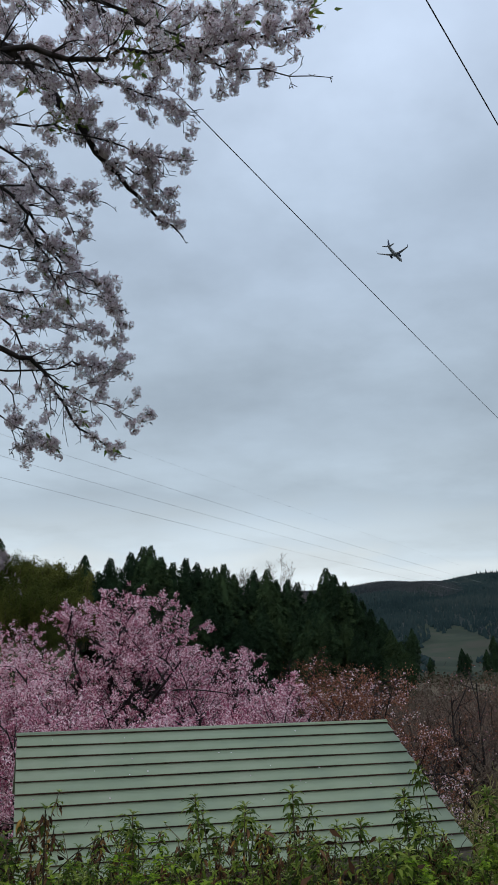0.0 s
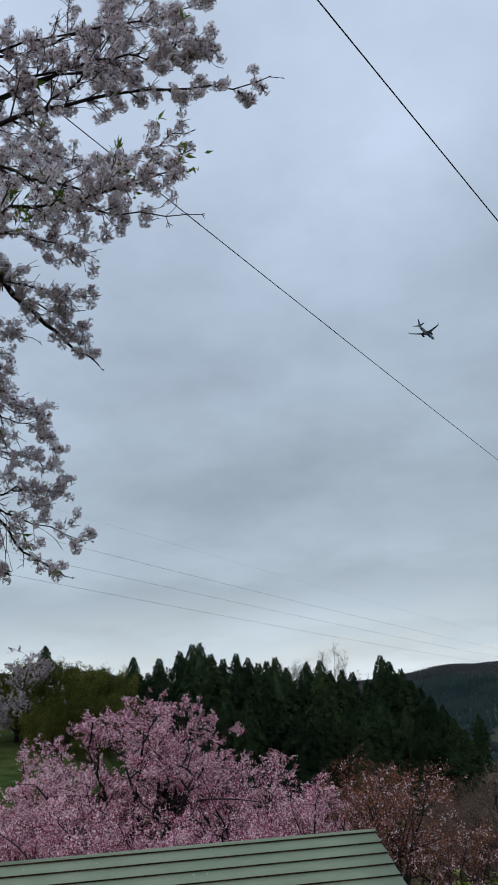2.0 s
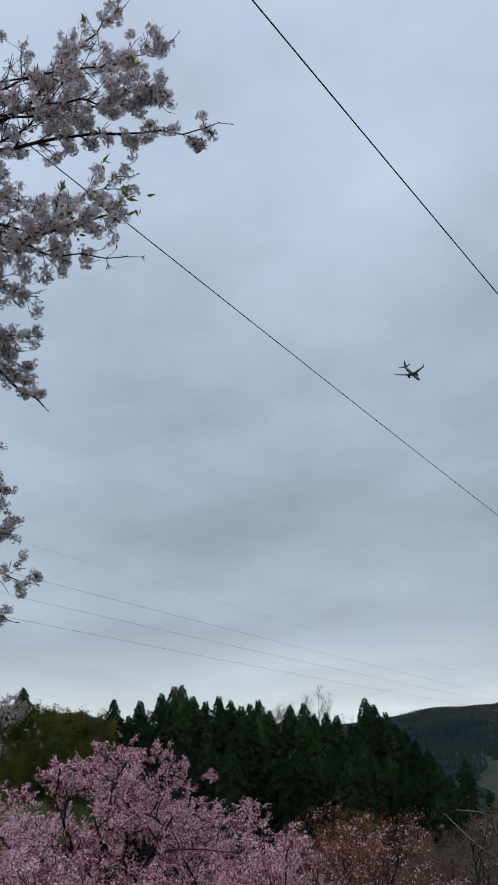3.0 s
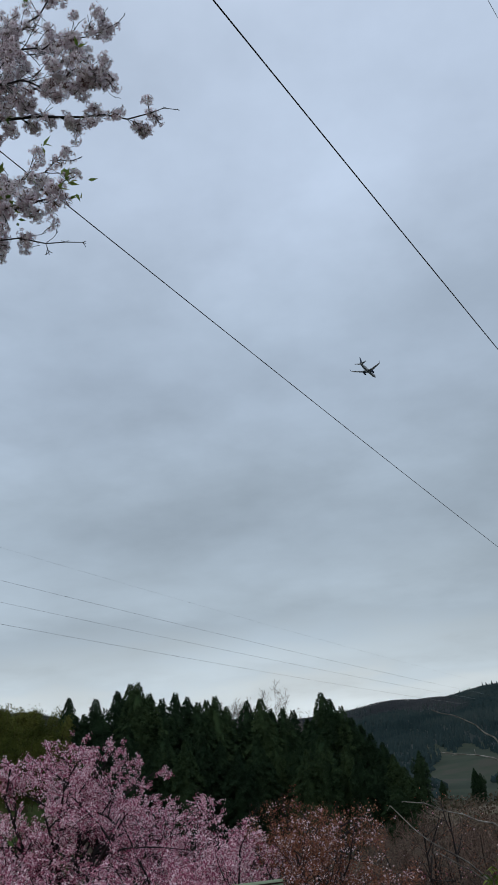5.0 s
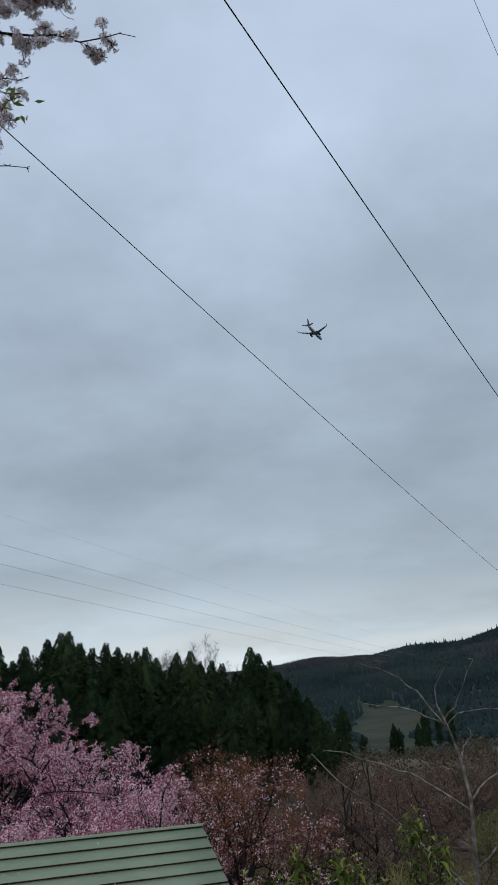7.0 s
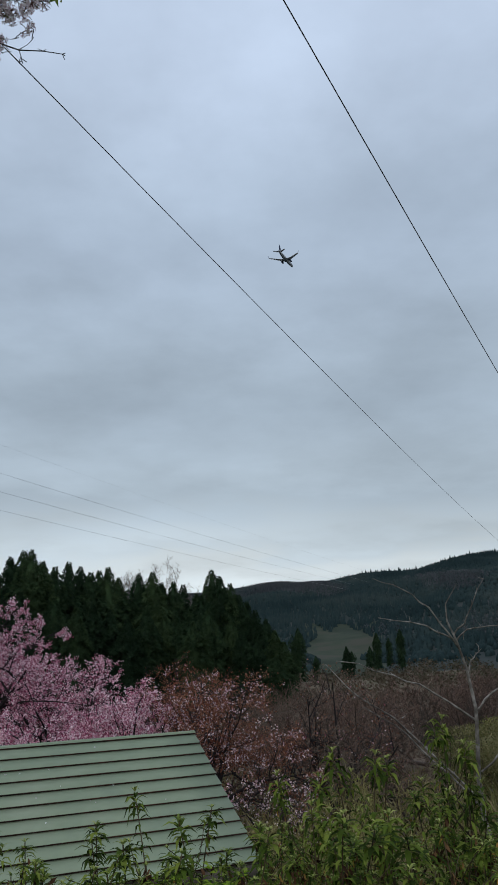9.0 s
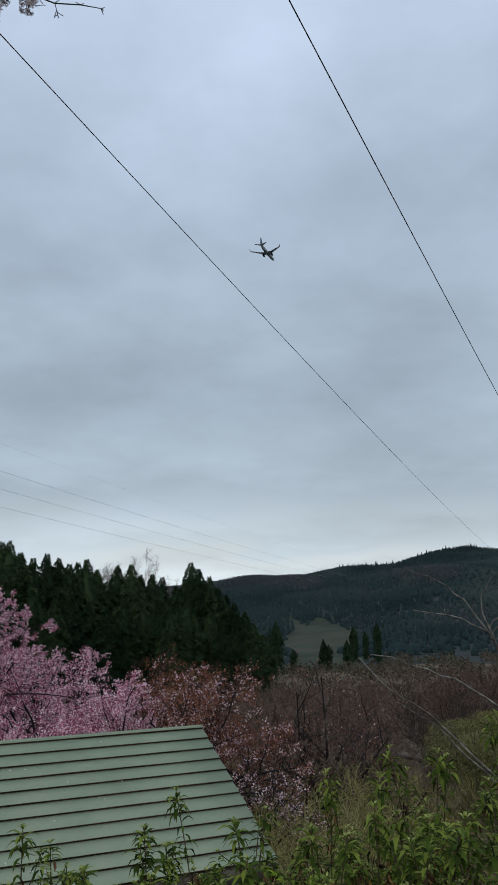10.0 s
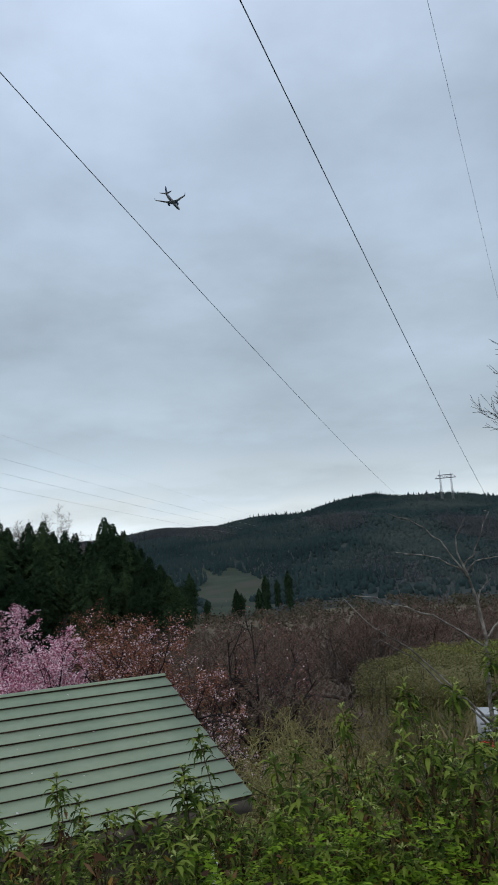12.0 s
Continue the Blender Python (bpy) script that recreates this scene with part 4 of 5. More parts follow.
tagged(shoots, "low shrub of olive yellow shoots at the orchard's edge", "shrub")
shoots["group"] = "orchard shrubs"
copies(shoots, [(*polar(a, r), q, a * 40) for a, r, q in ((6.2, 16, 1.0), (8.2, 15, 1.0), (7.2, 18.5, 1.1), (9.6, 16.5, 0.9), (11.4, 15.2, 0.85), (5.0, 18.5, 0.9), (10.6, 18, 1.0), (12.6, 17, 0.8), (9.4, 21, 1.0), (14.8, 21, 0.8), (4.6, 21, 0.8), (12.0, 25, 1.0), (16.3, 26, 0.9))])
big = bare_tree(41, 5.8, 7.5, mat=M_BARK2, limbs=5, up=0.55, r0=0.04, low=0.22)
tagged(big, "large gnarled leafless orchard tree with dark limbs")
place(big, *polar(15.1, 37.5), 1.0, 40)
fan = bare_tree(42, 26.0, 26.0, mat=M_BARK, limbs=22, up=0.9, top=4, kids=(6, 6), r0=0.011, low=0.12, minr=0.0125, steps=4, wild=0.3, spread=0.42, shrink=0.58, droop=-0.22)
tagged(fan, "tall leafless zelkova with fine upswept branches", "tree")
fan["group"] = "tall bare trees"
place(fan, *polar(45.2, 60), 1.0, 10)


# ---- cedar wood ----
def cedar(seed, tall, wide):
    """A broad cone of drooping boughs round a straight trunk, with a ragged, sometimes forked tip."""
    rng = np.random.default_rng(seed)
    tree = thing("cedar_tree", (0, 0, 0), "tall dark green cedar in a dense wood", "tree", "cedar wood")
    g = Geo()
    tube(g, [(0, 0, -0.5), (0, 0, tall * 0.5), (0.05, 0, tall * 0.98)], [tall * 0.013, tall * 0.008, 0.03], 7)
    part("trunk", g, M_BARK, tree)
    c = Geo()
    # the dense inner foliage that no light comes through
    rings, k = 16, 11
    v = []
    for i in range(rings):
        below = tall * (0.02 + 0.9 * (i / (rings - 1)) ** 1.2)
        rr = min(0.62 * below ** 0.92, wide * 0.5) * 0.5
        v += [(rr * q * math.cos(2 * math.pi * j / k + i), rr * q * math.sin(2 * math.pi * j / k + i), tall - below) for j, q in enumerate(rng.uniform(0.7, 1.15, k))]
    c.add(v, [(i * k + j, (i + 1) * k + j, (i + 1) * k + (j + 1) % k, i * k + (j + 1) % k) for i in range(rings - 1) for j in range(k)])
    tv = [(-0.3, 0, 0), (0.3, 0.24, -0.04), (0.3, -0.24, -0.04), (1.0, 0, 0.05), (0.25, 0, 0.2)]
    tf = [(0, 2, 4), (0, 4, 1), (1, 4, 3), (4, 2, 3)]
    tops = [(0.0, 0.0, 1.0)] + [(rng.normal(0, 0.9), rng.normal(0, 0.9), rng.uniform(0.88, 0.96)) for _ in range(seed % 3 + 1)]
    P, D, S = [], [], []
    for which, (ox, oy, share) in enumerate(tops):
        boughs = 190 if which == 0 else 26
        for i in range(boughs):
            u = (i + rng.random()) / boughs
            below = tall * (0.93 * u ** 1.25 if which == 0 else 0.22 * u)
            z = tall * share - below
            reach = min(0.62 * below ** 0.92, wide * 0.5) * rng.uniform(0.62, 1.14) + 0.16
            if below > tall * 0.6:
                reach *= 1.25 - 0.4 * below / tall
            a = i * 2.4 + rng.normal(0, 0.35)
            k = 12 + int(reach * 22)
            w = rng.uniform(0.3, 1.0, k) ** 0.6
            side = rng.normal(0, 0.16, k) * (0.6 + reach * 0.45)
            ca, sa = math.cos(a), math.sin(a)
            rad = reach * w
            P.append(np.stack([ox + rad * ca - side * sa, oy + rad * sa + side * ca,
                               z + reach * (0.30 * w - 0.62 * w * w) + rng.normal(0, 0.12, k) - 0.5 * np.abs(side)], 1))
            dz = 0.5 - 1.0 * w + rng.normal(0, 0.3, k) + (0.9 if below < 1.2 else 0)
            D.append(np.stack([ca - 0.8 * side * sa, sa + 0.8 * side * ca, dz], 1))
            S.append(rng.uniform(0.5, 1.1, k) * (0.24 + 0.055 * min(reach, 3.4)))
    P, D, S = np.concatenate(P), np.concatenate(D), np.concatenate(S)
    P[:, 2] = np.maximum(P[:, 2], 0.4)
    scatter(c, tv, tf, P, aim(D, rng), S)
    part("crown", c, M_CEDAR, tree, kind="stuff")
    return tree


cedars = [cedar(51, 20, 6.4), cedar(52, 20, 5.6), cedar(53, 20, 7.0), cedar(54, 20, 4.6)]
# azimuth, elevation of the tip, distance, kind
row = [(-17.06, 6.1, 130, 3), (-16.1, 5.0, 134, 3), (-15.3, 5.9, 130, 3), (-13.87, 6.3, 140, 1), (-13.0, 6.7, 143, 0), (-12.5, 6.75, 140, 1), (-11.75, 6.0, 145, 0), (-10.9, 5.6, 142, 1),
       (-10.0, 5.9, 146, 0), (-9.2, 5.6, 148, 1), (-8.5, 5.2, 144, 2), (-7.9, 5.3, 150, 1), (-7.3, 5.5, 146, 0), (-6.6, 4.8, 150, 2), (-5.2, 5.05, 150, 1), (-4.24, 5.1, 148, 0), (-3.6, 4.4, 150, 2),
       (-2.78, 4.4, 150, 0), (-2.1, 4.2, 155, 2), (-0.1, 5.15, 146, 0), (0.45, 4.7, 143, 2), (1.18, 4.15, 143, 1), (1.75, 3.4, 142, 2), (2.32, 2.9, 141, 0), (2.9, 2.3, 140, 2), (3.62, 1.7, 138, 1),
       (4.2, 0.9, 137, 2), (4.8, 0.1, 136, 0), (-1.2, 3.6, 146, 2), (-0.8, 3.4, 140, 0)]
for a in np.arange(-17.5, 5.0, 1.15):
    el = np.interp(a, [-17.5, -13, -8, -2, 0, 2, 5], [2.6, 3.4, 3.0, 2.0, 2.6, 1.2, -1.0]) + rng.uniform(-0.7, 0.7)
    row.append((a + rng.uniform(-0.3, 0.3), el, 133 + rng.uniform(-4, 4), int(rng.integers(0, 4))))
made = [0] * 4
for a, el, r, k in row:
    x, y = polar(a, r)
    base = gz(x, y)
    s = (1.6 + r * math.tan(radians(el)) - base) / 20.0
    ob = cedars[k] if made[k] == 0 else copy_thing(cedars[k], pose(0, 0, 0))
    made[k] += 1
    ob.matrix_basis = pose(x, y, base, 0, 0, rng.uniform(0, 360))
    ob.scale = (max(s, 0.75), max(s, 0.75), s)
# pale leafless tops among the cedars
pop = bare_tree(61, 20, 7, mat=M_PALE, limbs=7, up=2.2, top=4, kids=(4, 5), r0=0.009, low=0.3, minr=0.014)
tagged(pop, "pale leafless broadleaf tree rising among the cedars", "tree")
pop["group"] = "tall bare trees"
for i, (a, el, r) in enumerate(((-6.2, 5.7, 158), (-5.8, 5.5, 160), (-2.5, 4.5, 160), (-1.7, 4.0, 160))):
    x, y = polar(a, r)
    ob = pop if i == 0 else copy_thing(pop, pose(0, 0, 0))
    s = (1.6 + r * math.tan(radians(el)) - gz(x, y)) / 20
    ob.matrix_basis = pose(x, y, gz(x, y) - 0.2, 0, 0, 70 * i)
    ob.scale = (s, s, s)


# ---- left meadow: olive thicket, pale cherry ----
def thicket(seed, w, h, n=2600, mat=M_BAMBOO, size=0.34, name="bamboo_thicket", label="olive green bamboo thicket on the meadow slope", category="bamboo"):
    rng = np.random.default_rng(seed)
    t = thing(name, (0, 0, 0), label, category, "slope thickets")
    g, st = Geo(), Geo()
    P, segs = [], []
    for i in range(46):
        a, q = rng.uniform(0, 2 * math.pi), math.sqrt(rng.random())
        c = np.array((q * w * 0.45 * math.cos(a), q * w * 0.45 * math.sin(a), 0))
        hh = h * rng.uniform(0.72, 1.0) * (1 - 0.3 * q * q)
        bow = np.array((math.cos(a), math.sin(a), 0)) * hh * rng.uniform(0.08, 0.3)
        line = [c + bow * u * u + np.array((0, 0, hh * (u - 0.1 * u ** 3))) for u in np.linspace(0, 1, 5)]
        for p, e in zip(line, line[1:]):
            segs.append((*p, *e, 0.035, 0.025))
        # leaves hang in a plume from the bowed upper half of each cane
        k = n // 46
        u = 0.25 + 0.75 * rng.random(k) ** 0.7
        P.append(c + bow * (u * u)[:, None] + np.stack([0 * u, 0 * u, hh * (u - 0.1 * u ** 3)], 1) + rng.normal(size=(k, 3)) * (0.42, 0.42, 0.34) * (1.15 - 0.6 * u)[:, None] * w / 8)
    segments(st, segs, 4)
    part("stem_mass", st, M_STEM, t, "thin crowded canes", kind="stuff")
    P = np.concatenate(P)
    P[:, 2] = np.maximum(P[:, 2], 0.1)
    scatter(g, *CARD, P, rand_turns(rng, len(P)), rng.uniform(0.6, 1.3, len(P)) * size)
    part("foliage", g, mat, t, kind="stuff")
    return t


th = [thicket(71, 8, 7.0, 26000, size=0.12), thicket(72, 7, 6.2, 24000, size=0.12)]
sp = [[], []]
for i, (a, r, s) in enumerate(((-22.9, 80, 0.95), (-22.1, 72, 1.0), (-21.3, 76, 1.0), (-20.2, 74, 0.9), (-19.2, 78, 0.95), (-18.2, 80, 0.8), (-22.0, 68, 0.7), (-20.8, 68, 0.65), (-19.6, 70, 0.7),
                                (-24.6, 92, 0.9), (-27, 90, 0.8), (-18.6, 70, 0.6), (-17.6, 84, 0.7), (-20.0, 63, 0.4))):
    sp[i % 2].append((*polar(a, r), s, rng.uniform(0, 360)))
for ob, s in zip(th, sp):
    copies(ob, s)
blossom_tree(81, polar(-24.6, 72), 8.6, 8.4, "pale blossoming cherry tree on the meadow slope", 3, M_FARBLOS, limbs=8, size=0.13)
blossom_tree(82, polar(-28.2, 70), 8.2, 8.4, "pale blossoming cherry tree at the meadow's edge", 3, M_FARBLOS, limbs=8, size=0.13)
ob = copy_thing(cedars[3], pose(0, 0, 0))
x, y = polar(-22.95, 95)
ob.matrix_basis = pose(x, y, gz(x, y))
s = (1.6 + 95 * math.tan(radians(7.1)) - gz(x, y)) / 20
ob.scale = (s * 1.3, s * 1.3, s)


# ---- woods of the far hills ----
def far_woods():
    rng = np.random.default_rng(91)
    n = 72000
    az = rng.uniform(-32, 46, n)
    r = np.sqrt(rng.uniform(0.0, 1.0, n)) * 520 + 345
    keep = (~((r < 535 + 18 * np.sin(az * 3)) & (az > 6.6 + 0.5 * np.sin(r * 0.04)) & (az < 10.7 + 0.5 * np.sin(r * 0.06)))) & (r < 870)
    az, r = az[keep], r[keep]
    m = 2400
    az = np.concatenate([az, rng.uniform(-5, 46, m)])
    r = np.concatenate([r, rng.uniform(828, 862, m)])
    x, y = r * np.sin(np.radians(az)), r * np.cos(np.radians(az))
    P = np.stack([x, y, height(x, y) - 0.6], 1)
    cone = np.sin(x * 0.013 + 1) * np.cos(y * 0.011) + rng.normal(0, 0.35, len(x)) > 0.05
    g = Geo()
    k = 4
    ring = [(math.cos(2 * math.pi * i / k), math.sin(2 * math.pi * i / k)) for i in range(k)]
    cv = [(0.33 * c, 0.33 * s, 0.0) for c, s in ring] + [(0.02, 0, 1.3)]
    cf = [(i, (i + 1) % k, k) for i in range(k)]
    rv = [(0.42 * c, 0.42 * s, 0.0) for c, s in ring] + [(0.46 * c * (0.7 + 0.5 * (i % 2)), 0.46 * s * (0.75 + 0.4 * (i % 2)), 0.5) for i, (c, s) in enumerate(ring)] + [(0.05, 0.02, 0.92)]
    rf = [(i, (i + 1) % k, k + (i + 1) % k) for i in range(k)] + [(i, k + (i + 1) % k, k + i) for i in range(k)] + [(k + i, k + (i + 1) % k, 2 * k) for i in range(k)]
    scatter(g, cv, cf, P[cone], rand_turns(rng, int(cone.sum()), 0.08), rng.uniform(2.2, 4.4, int(cone.sum())) * np.where(np.arange(len(r))[cone] >= len(r) - m, 0.8 + 0.8 * rng.random(int(cone.sum())) ** 2, 1.0) * np.where((r[cone] < 450) & (az[cone] > 10.5) & (az[cone] < 21), 1.45, 1.0))
    rest = ~cone
    # leafless woods stand in belts of their own among the conifers; their blue-grey paints haze
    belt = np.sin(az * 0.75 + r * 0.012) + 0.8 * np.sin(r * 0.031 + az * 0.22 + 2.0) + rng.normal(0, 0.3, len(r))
    # more of the pale tone on the left ridge, for its hazy look
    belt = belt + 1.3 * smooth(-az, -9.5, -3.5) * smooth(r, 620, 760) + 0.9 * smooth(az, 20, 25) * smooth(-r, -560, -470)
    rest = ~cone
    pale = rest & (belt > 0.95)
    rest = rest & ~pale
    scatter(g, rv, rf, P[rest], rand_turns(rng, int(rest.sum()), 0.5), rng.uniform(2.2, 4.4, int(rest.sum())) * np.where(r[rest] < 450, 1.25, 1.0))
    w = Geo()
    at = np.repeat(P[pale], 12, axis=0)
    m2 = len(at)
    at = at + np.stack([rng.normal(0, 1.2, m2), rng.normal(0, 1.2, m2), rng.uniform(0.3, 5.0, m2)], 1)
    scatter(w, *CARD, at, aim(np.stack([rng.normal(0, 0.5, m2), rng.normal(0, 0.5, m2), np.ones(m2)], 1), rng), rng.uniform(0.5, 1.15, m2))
    tagged(part("hazed_bare_woods", w, M_HAZEDBARE), "leafless woods between the conifers of the far hills, haze painted in blue-grey", "woods", "", "stuff")
    q = 3400
    va, vr = rng.uniform(5.2, 46, q), np.sqrt(rng.random(q)) * 205 + 145
    ok = ~((va < 11.2) & (vr > 300) & (np.sin(va * 2.9 + vr * 0.02) < 0.55)) & (np.sin(va * 1.7 + vr * 0.03) + np.sin(vr * 0.11 + va) > -0.3)
    x, y = vr[ok] * np.sin(np.radians(va[ok])), vr[ok] * np.cos(np.radians(va[ok]))
    b = Geo()
    n = len(x)
    P = np.stack([np.repeat(x, 9), np.repeat(y, 9), np.repeat(height(x, y), 9)], 1) + rng.normal(0, 1, (n * 9, 3)) * (0.9, 0.9, 0) + np.stack([0 * np.repeat(x, 9), 0 * np.repeat(x, 9), rng.uniform(0.1, 2.6, n * 9) * np.repeat(rng.uniform(0.4, 1.5, n), 9)], 1)
    scatter(b, *CARD, P, rand_turns(rng, n * 9), rng.uniform(0.4, 1.1, n * 9))
    tagged(part("valley_brush", b, M_BRUSH), "brown and olive brushwood on the valley floor", "brushwood", "", "stuff")
    tagged(part("hazed_hill_woods", g, M_WOODS), "mixed dark woods covering the far hills, haze painted in as a blue tint", "woods", "", "stuff")


far_woods()
for a, r, s in ((6.9, 300, 0.45), (9.0, 320, 0.6), (9.35, 325, 0.5), (10.6, 330, 0.55), (11.1, 340, 0.75), (11.9, 350, 0.6), (12.7, 335, 0.8), (5.4, 260, 0.55), (5.75, 250, 0.8)):
    ob = copy_thing(cedars[int(a * 10) % 4], pose(0, 0, 0))
    x, y = polar(a, r)
    ob.matrix_basis = pose(x, y, gz(x, y), 0, 0, a * 50)
    ob.scale = (s, s, s)
    tagged(ob, "lone dark cedar beside the valley field")


# ---- transmission tower on the hill ----
def build_pylon():
    x, y = polar(24.35, 800)
    z0 = gz(x, y)
    ztop = 1.6 + 800 * math.tan(radians(6.45))
    t = thing("transmission_tower", (x, y, z0), "grey lattice transmission tower on the wooded ridge", "tower", turn=-24)
    H = ztop - z0
    t.scale = (0.57, 0.57, 1)
    for sx in (-1, 1):
        g = Geo()
        for ax, ay in ((-1, -1), (1, -1), (1, 1), (-1, 1)):
            tube(g, [(sx * 9 + ax * 1.9, ay * 1.9, 0), (sx * 9 + ax * 0.8, ay * 0.8, H)], 0.4, 4)
        for i in range(12):
            za, zb = H * i / 12, H * (i + 1) / 12
            wa, wb = 1.9 - 1.1 * i / 12, 1.9 - 1.1 * (i + 1) / 12
            s = 1 if i % 2 else -1
            tube(g, [(sx * 9 - s * wa, -wa, za), (sx * 9 + s * wb, -wb, zb)], 0.22, 4)
            tube(g, [(sx * 9 + s * wa, wa, za), (sx * 9 - s * wb, wb, zb)], 0.22, 4)
        part("leg", g, M_STEEL, t)
    g = Geo()
    tube(g, [(-17, 0, H * 0.88), (17, 0, H * 0.88)], 0.42, 4)
    tube(g, [(-12, 0, H), (12, 0, H)], 0.42, 4)
    tube(g, [(-17, 0, H * 0.88), (-12, 0, H)], 0.2, 4)
    tube(g, [(17, 0, H * 0.88), (12, 0, H)], 0.2, 4)
    for i in range(8):
        xa = -12 + 3 * i
        tube(g, [(xa, 0, H * (0.88 if i % 2 else 1)), (xa + 3, 0, H * (1 if i % 2 else 0.88))], 0.28, 4)
    part("crossarm", g, M_STEEL, t)
    for sx in (-1, 1):
        g = Geo()
        tube(g, [(sx * 9, 0, H), (sx * 9, 0, H + (5 if sx < 0 else 1.5))], [0.4, 0.12], 4)
        part("peak", g, M_STEEL, t)
    return t


build_pylon()


# ---- airliner ----
def build_plane():
    az, el, dist = 6.2, 26.9, 900.0
    x, y = polar(az, dist * math.cos(radians(el)))
    t = thing("airliner", (x, y, 1.6 + dist * math.sin(radians(el))), "white twin-engine passenger jet flying below grey clouds", "airplane")
    t.matrix_basis = pose(x, y, 1.6 + dist * math.sin(radians(el)), -3, 4, -29)
    # own axes: y to the nose, x to the right wing
    g = Geo()
    st = [(-19, 0.15, 1.2), (-17, 0.75, 0.95), (-13, 1.4, 0.45), (-8, 1.88, 0), (10, 1.88, 0), (14, 1.75, -0.05), (16.5, 1.35, -0.2), (18.2, 0.75, -0.4), (19.2, 0.1, -0.5)]
    tube(g, [(0, a, c) for a, _, c in st], [b for _, b, _ in st], 16)
    part("fuselage", g, M_PLANE, t, "white rounded fuselage", True)

    def slab(name, pts, th, mat, label=""):
        g = Geo()
        p = np.array(pts, float)
        k = len(p)
        nrm = unit(np.cross(p[1] - p[0], p[2] - p[0])) * th / 2
        inner = p * 0.96 + p.mean(0) * 0.04
        g.add(np.concatenate([inner - nrm, p, inner + nrm]), [(b + i, b + (i + 1) % k, b + k + (i + 1) % k, b + k + i) for b in (0, k) for i in range(k)])
        g.f += [np.array([list(range(k))[::-1]]), np.array([[2 * k + i for i in range(k)]])]
        part(name, g, mat, t, label)

    for s in (-1, 1):
        slab("wing", [(s * 1.2, 5.0, -1.0), (s * 5.8, 1.2, -0.6), (s * 17.2, -5.4, 0.9), (s * 17.2, -7.0, 0.9), (s * 5.8, -3.0, -0.6), (s * 1.2, -3.2, -1.0)], 0.5, M_PLANE, "swept grey wing")
        slab("winglet", [(s * 17.2, -5.6, 0.9), (s * 17.9, -7.0, 3.2), (s * 17.9, -7.8, 3.2), (s * 17.2, -7.0, 0.9)], 0.15, M_PLANED)
        slab("tailplane", [(s * 0.5, -13.6, 1.0), (s * 7.0, -17.2, 1.7), (s * 7.0, -18.5, 1.7), (s * 0.5, -17.0, 1.0)], 0.3, M_PLANE)
        g = Geo()
        tube(g, [(s * 4.9, 4.4, -1.9), (s * 4.9, 4.1, -1.9), (s * 4.9, 2.0, -1.9), (s * 4.9, 0.2, -1.8), (s * 4.9, -0.6, -1.7)], [0.85, 1.05, 1.1, 0.8, 0.4], 14)
        part("engine", g, M_PLANED, t, "dark engine pod", True)
    slab("fin", [(0, -10.6, 1.7), (0, -16.6, 8.2), (0, -18.6, 8.2), (0, -17.4, 1.3)], 0.35, M_PLANED, "dark blue tail fin")


build_plane()


# ---- the right terrace: hedge, path, bench, sign, white greenhouse ----
def build_hedge(at, turn, lx, ly, h, seed, label, mat=M_HEDGE):
    rng = np.random.default_rng(seed)
    t = thing("hedge", (*at, gz(*at) - 0.1), label, "hedge", "clipped hedges", turn=turn)
    core, g = Geo(), Geo()
    segs = []
    for i in range(40):
        a = np.array((rng.uniform(-lx, lx) * 0.46, rng.uniform(-ly, ly) * 0.4, 0))
        segs.append((*a, *(a + (rng.normal(0, 0.15), rng.normal(0, 0.15), h * 0.85)), 0.025, 0.008))
    segments(core, segs, 4)
    part("stem_mass", core, M_BARK2, t, "dense inner twigs", kind="stuff")
    # dense inner foliage
    k, rows = 22, 8
    v = []
    for i in range(rows):
        b = math.pi * (i + 0.5) / rows - math.pi / 2
        for j in range(k):
            a = 2 * math.pi * j / k
            q = np.array((math.cos(a) * math.cos(b), math.sin(a) * math.cos(b), math.sin(b)))
            q = q / (np.abs(q) ** 3).sum() ** (1 / 3) * rng.uniform(0.6, 0.7)
            v.append((q[0] * lx / 2, q[1] * ly / 2, max((q[2] + 0.9) * h / 1.9, 0.0)))
    inner = Geo()
    inner.add(v, [(i * k + j, i * k + (j + 1) % k, (i + 1) * k + (j + 1) % k, (i + 1) * k + j) for i in range(rows - 1) for j in range(k)])
    part("inner_foliage", inner, mat, t)
    n = int(lx * ly * 1500 + (lx + ly) * h * 1700)
    # most leaves sit in the outer shell of a softly rounded block
    q = rng.normal(size=(n, 3))
    q /= ((np.abs(q) ** 3).sum(1) ** (1 / 3))[:, None]
    q *= (1 - 0.35 * rng.random(n) ** 2)[:, None]
    q *= (1 + 0.07 * np.sin(q[:, 0] * 7 + seed) * np.cos(q[:, 1] * 5) + 0.05 * np.sin(q[:, 0] * 17 + q[:, 2] * 9) + rng.exponential(0.02, n))[:, None]
    P = np.stack([q[:, 0] * lx / 2, q[:, 1] * ly / 2, np.clip((q[:, 2] + 0.9) * h / 1.9, 0.03, None)], 1)
    scatter(g, *LEAF, P, rand_turns(rng, n), rng.uniform(0.035, 0.075, n))
    part("foliage", g, mat, t, "yellow green leaves", kind="stuff")


build_hedge((9.3, 21.6), -14, 5.0, 2.4, 1.5, 101, "clipped yellow-green hedge beside the gravel path")
build_hedge((13.2, 22.0), -24, 4.6, 2.0, 1.7, 102, "dense clipped yellow-green hedge above the path")
build_hedge((7.4, 19.8), -62, 4.8, 2.6, 1.35, 103, "low straw-coloured hedge sloping down towards the orchard", M_STRAWLEAF)


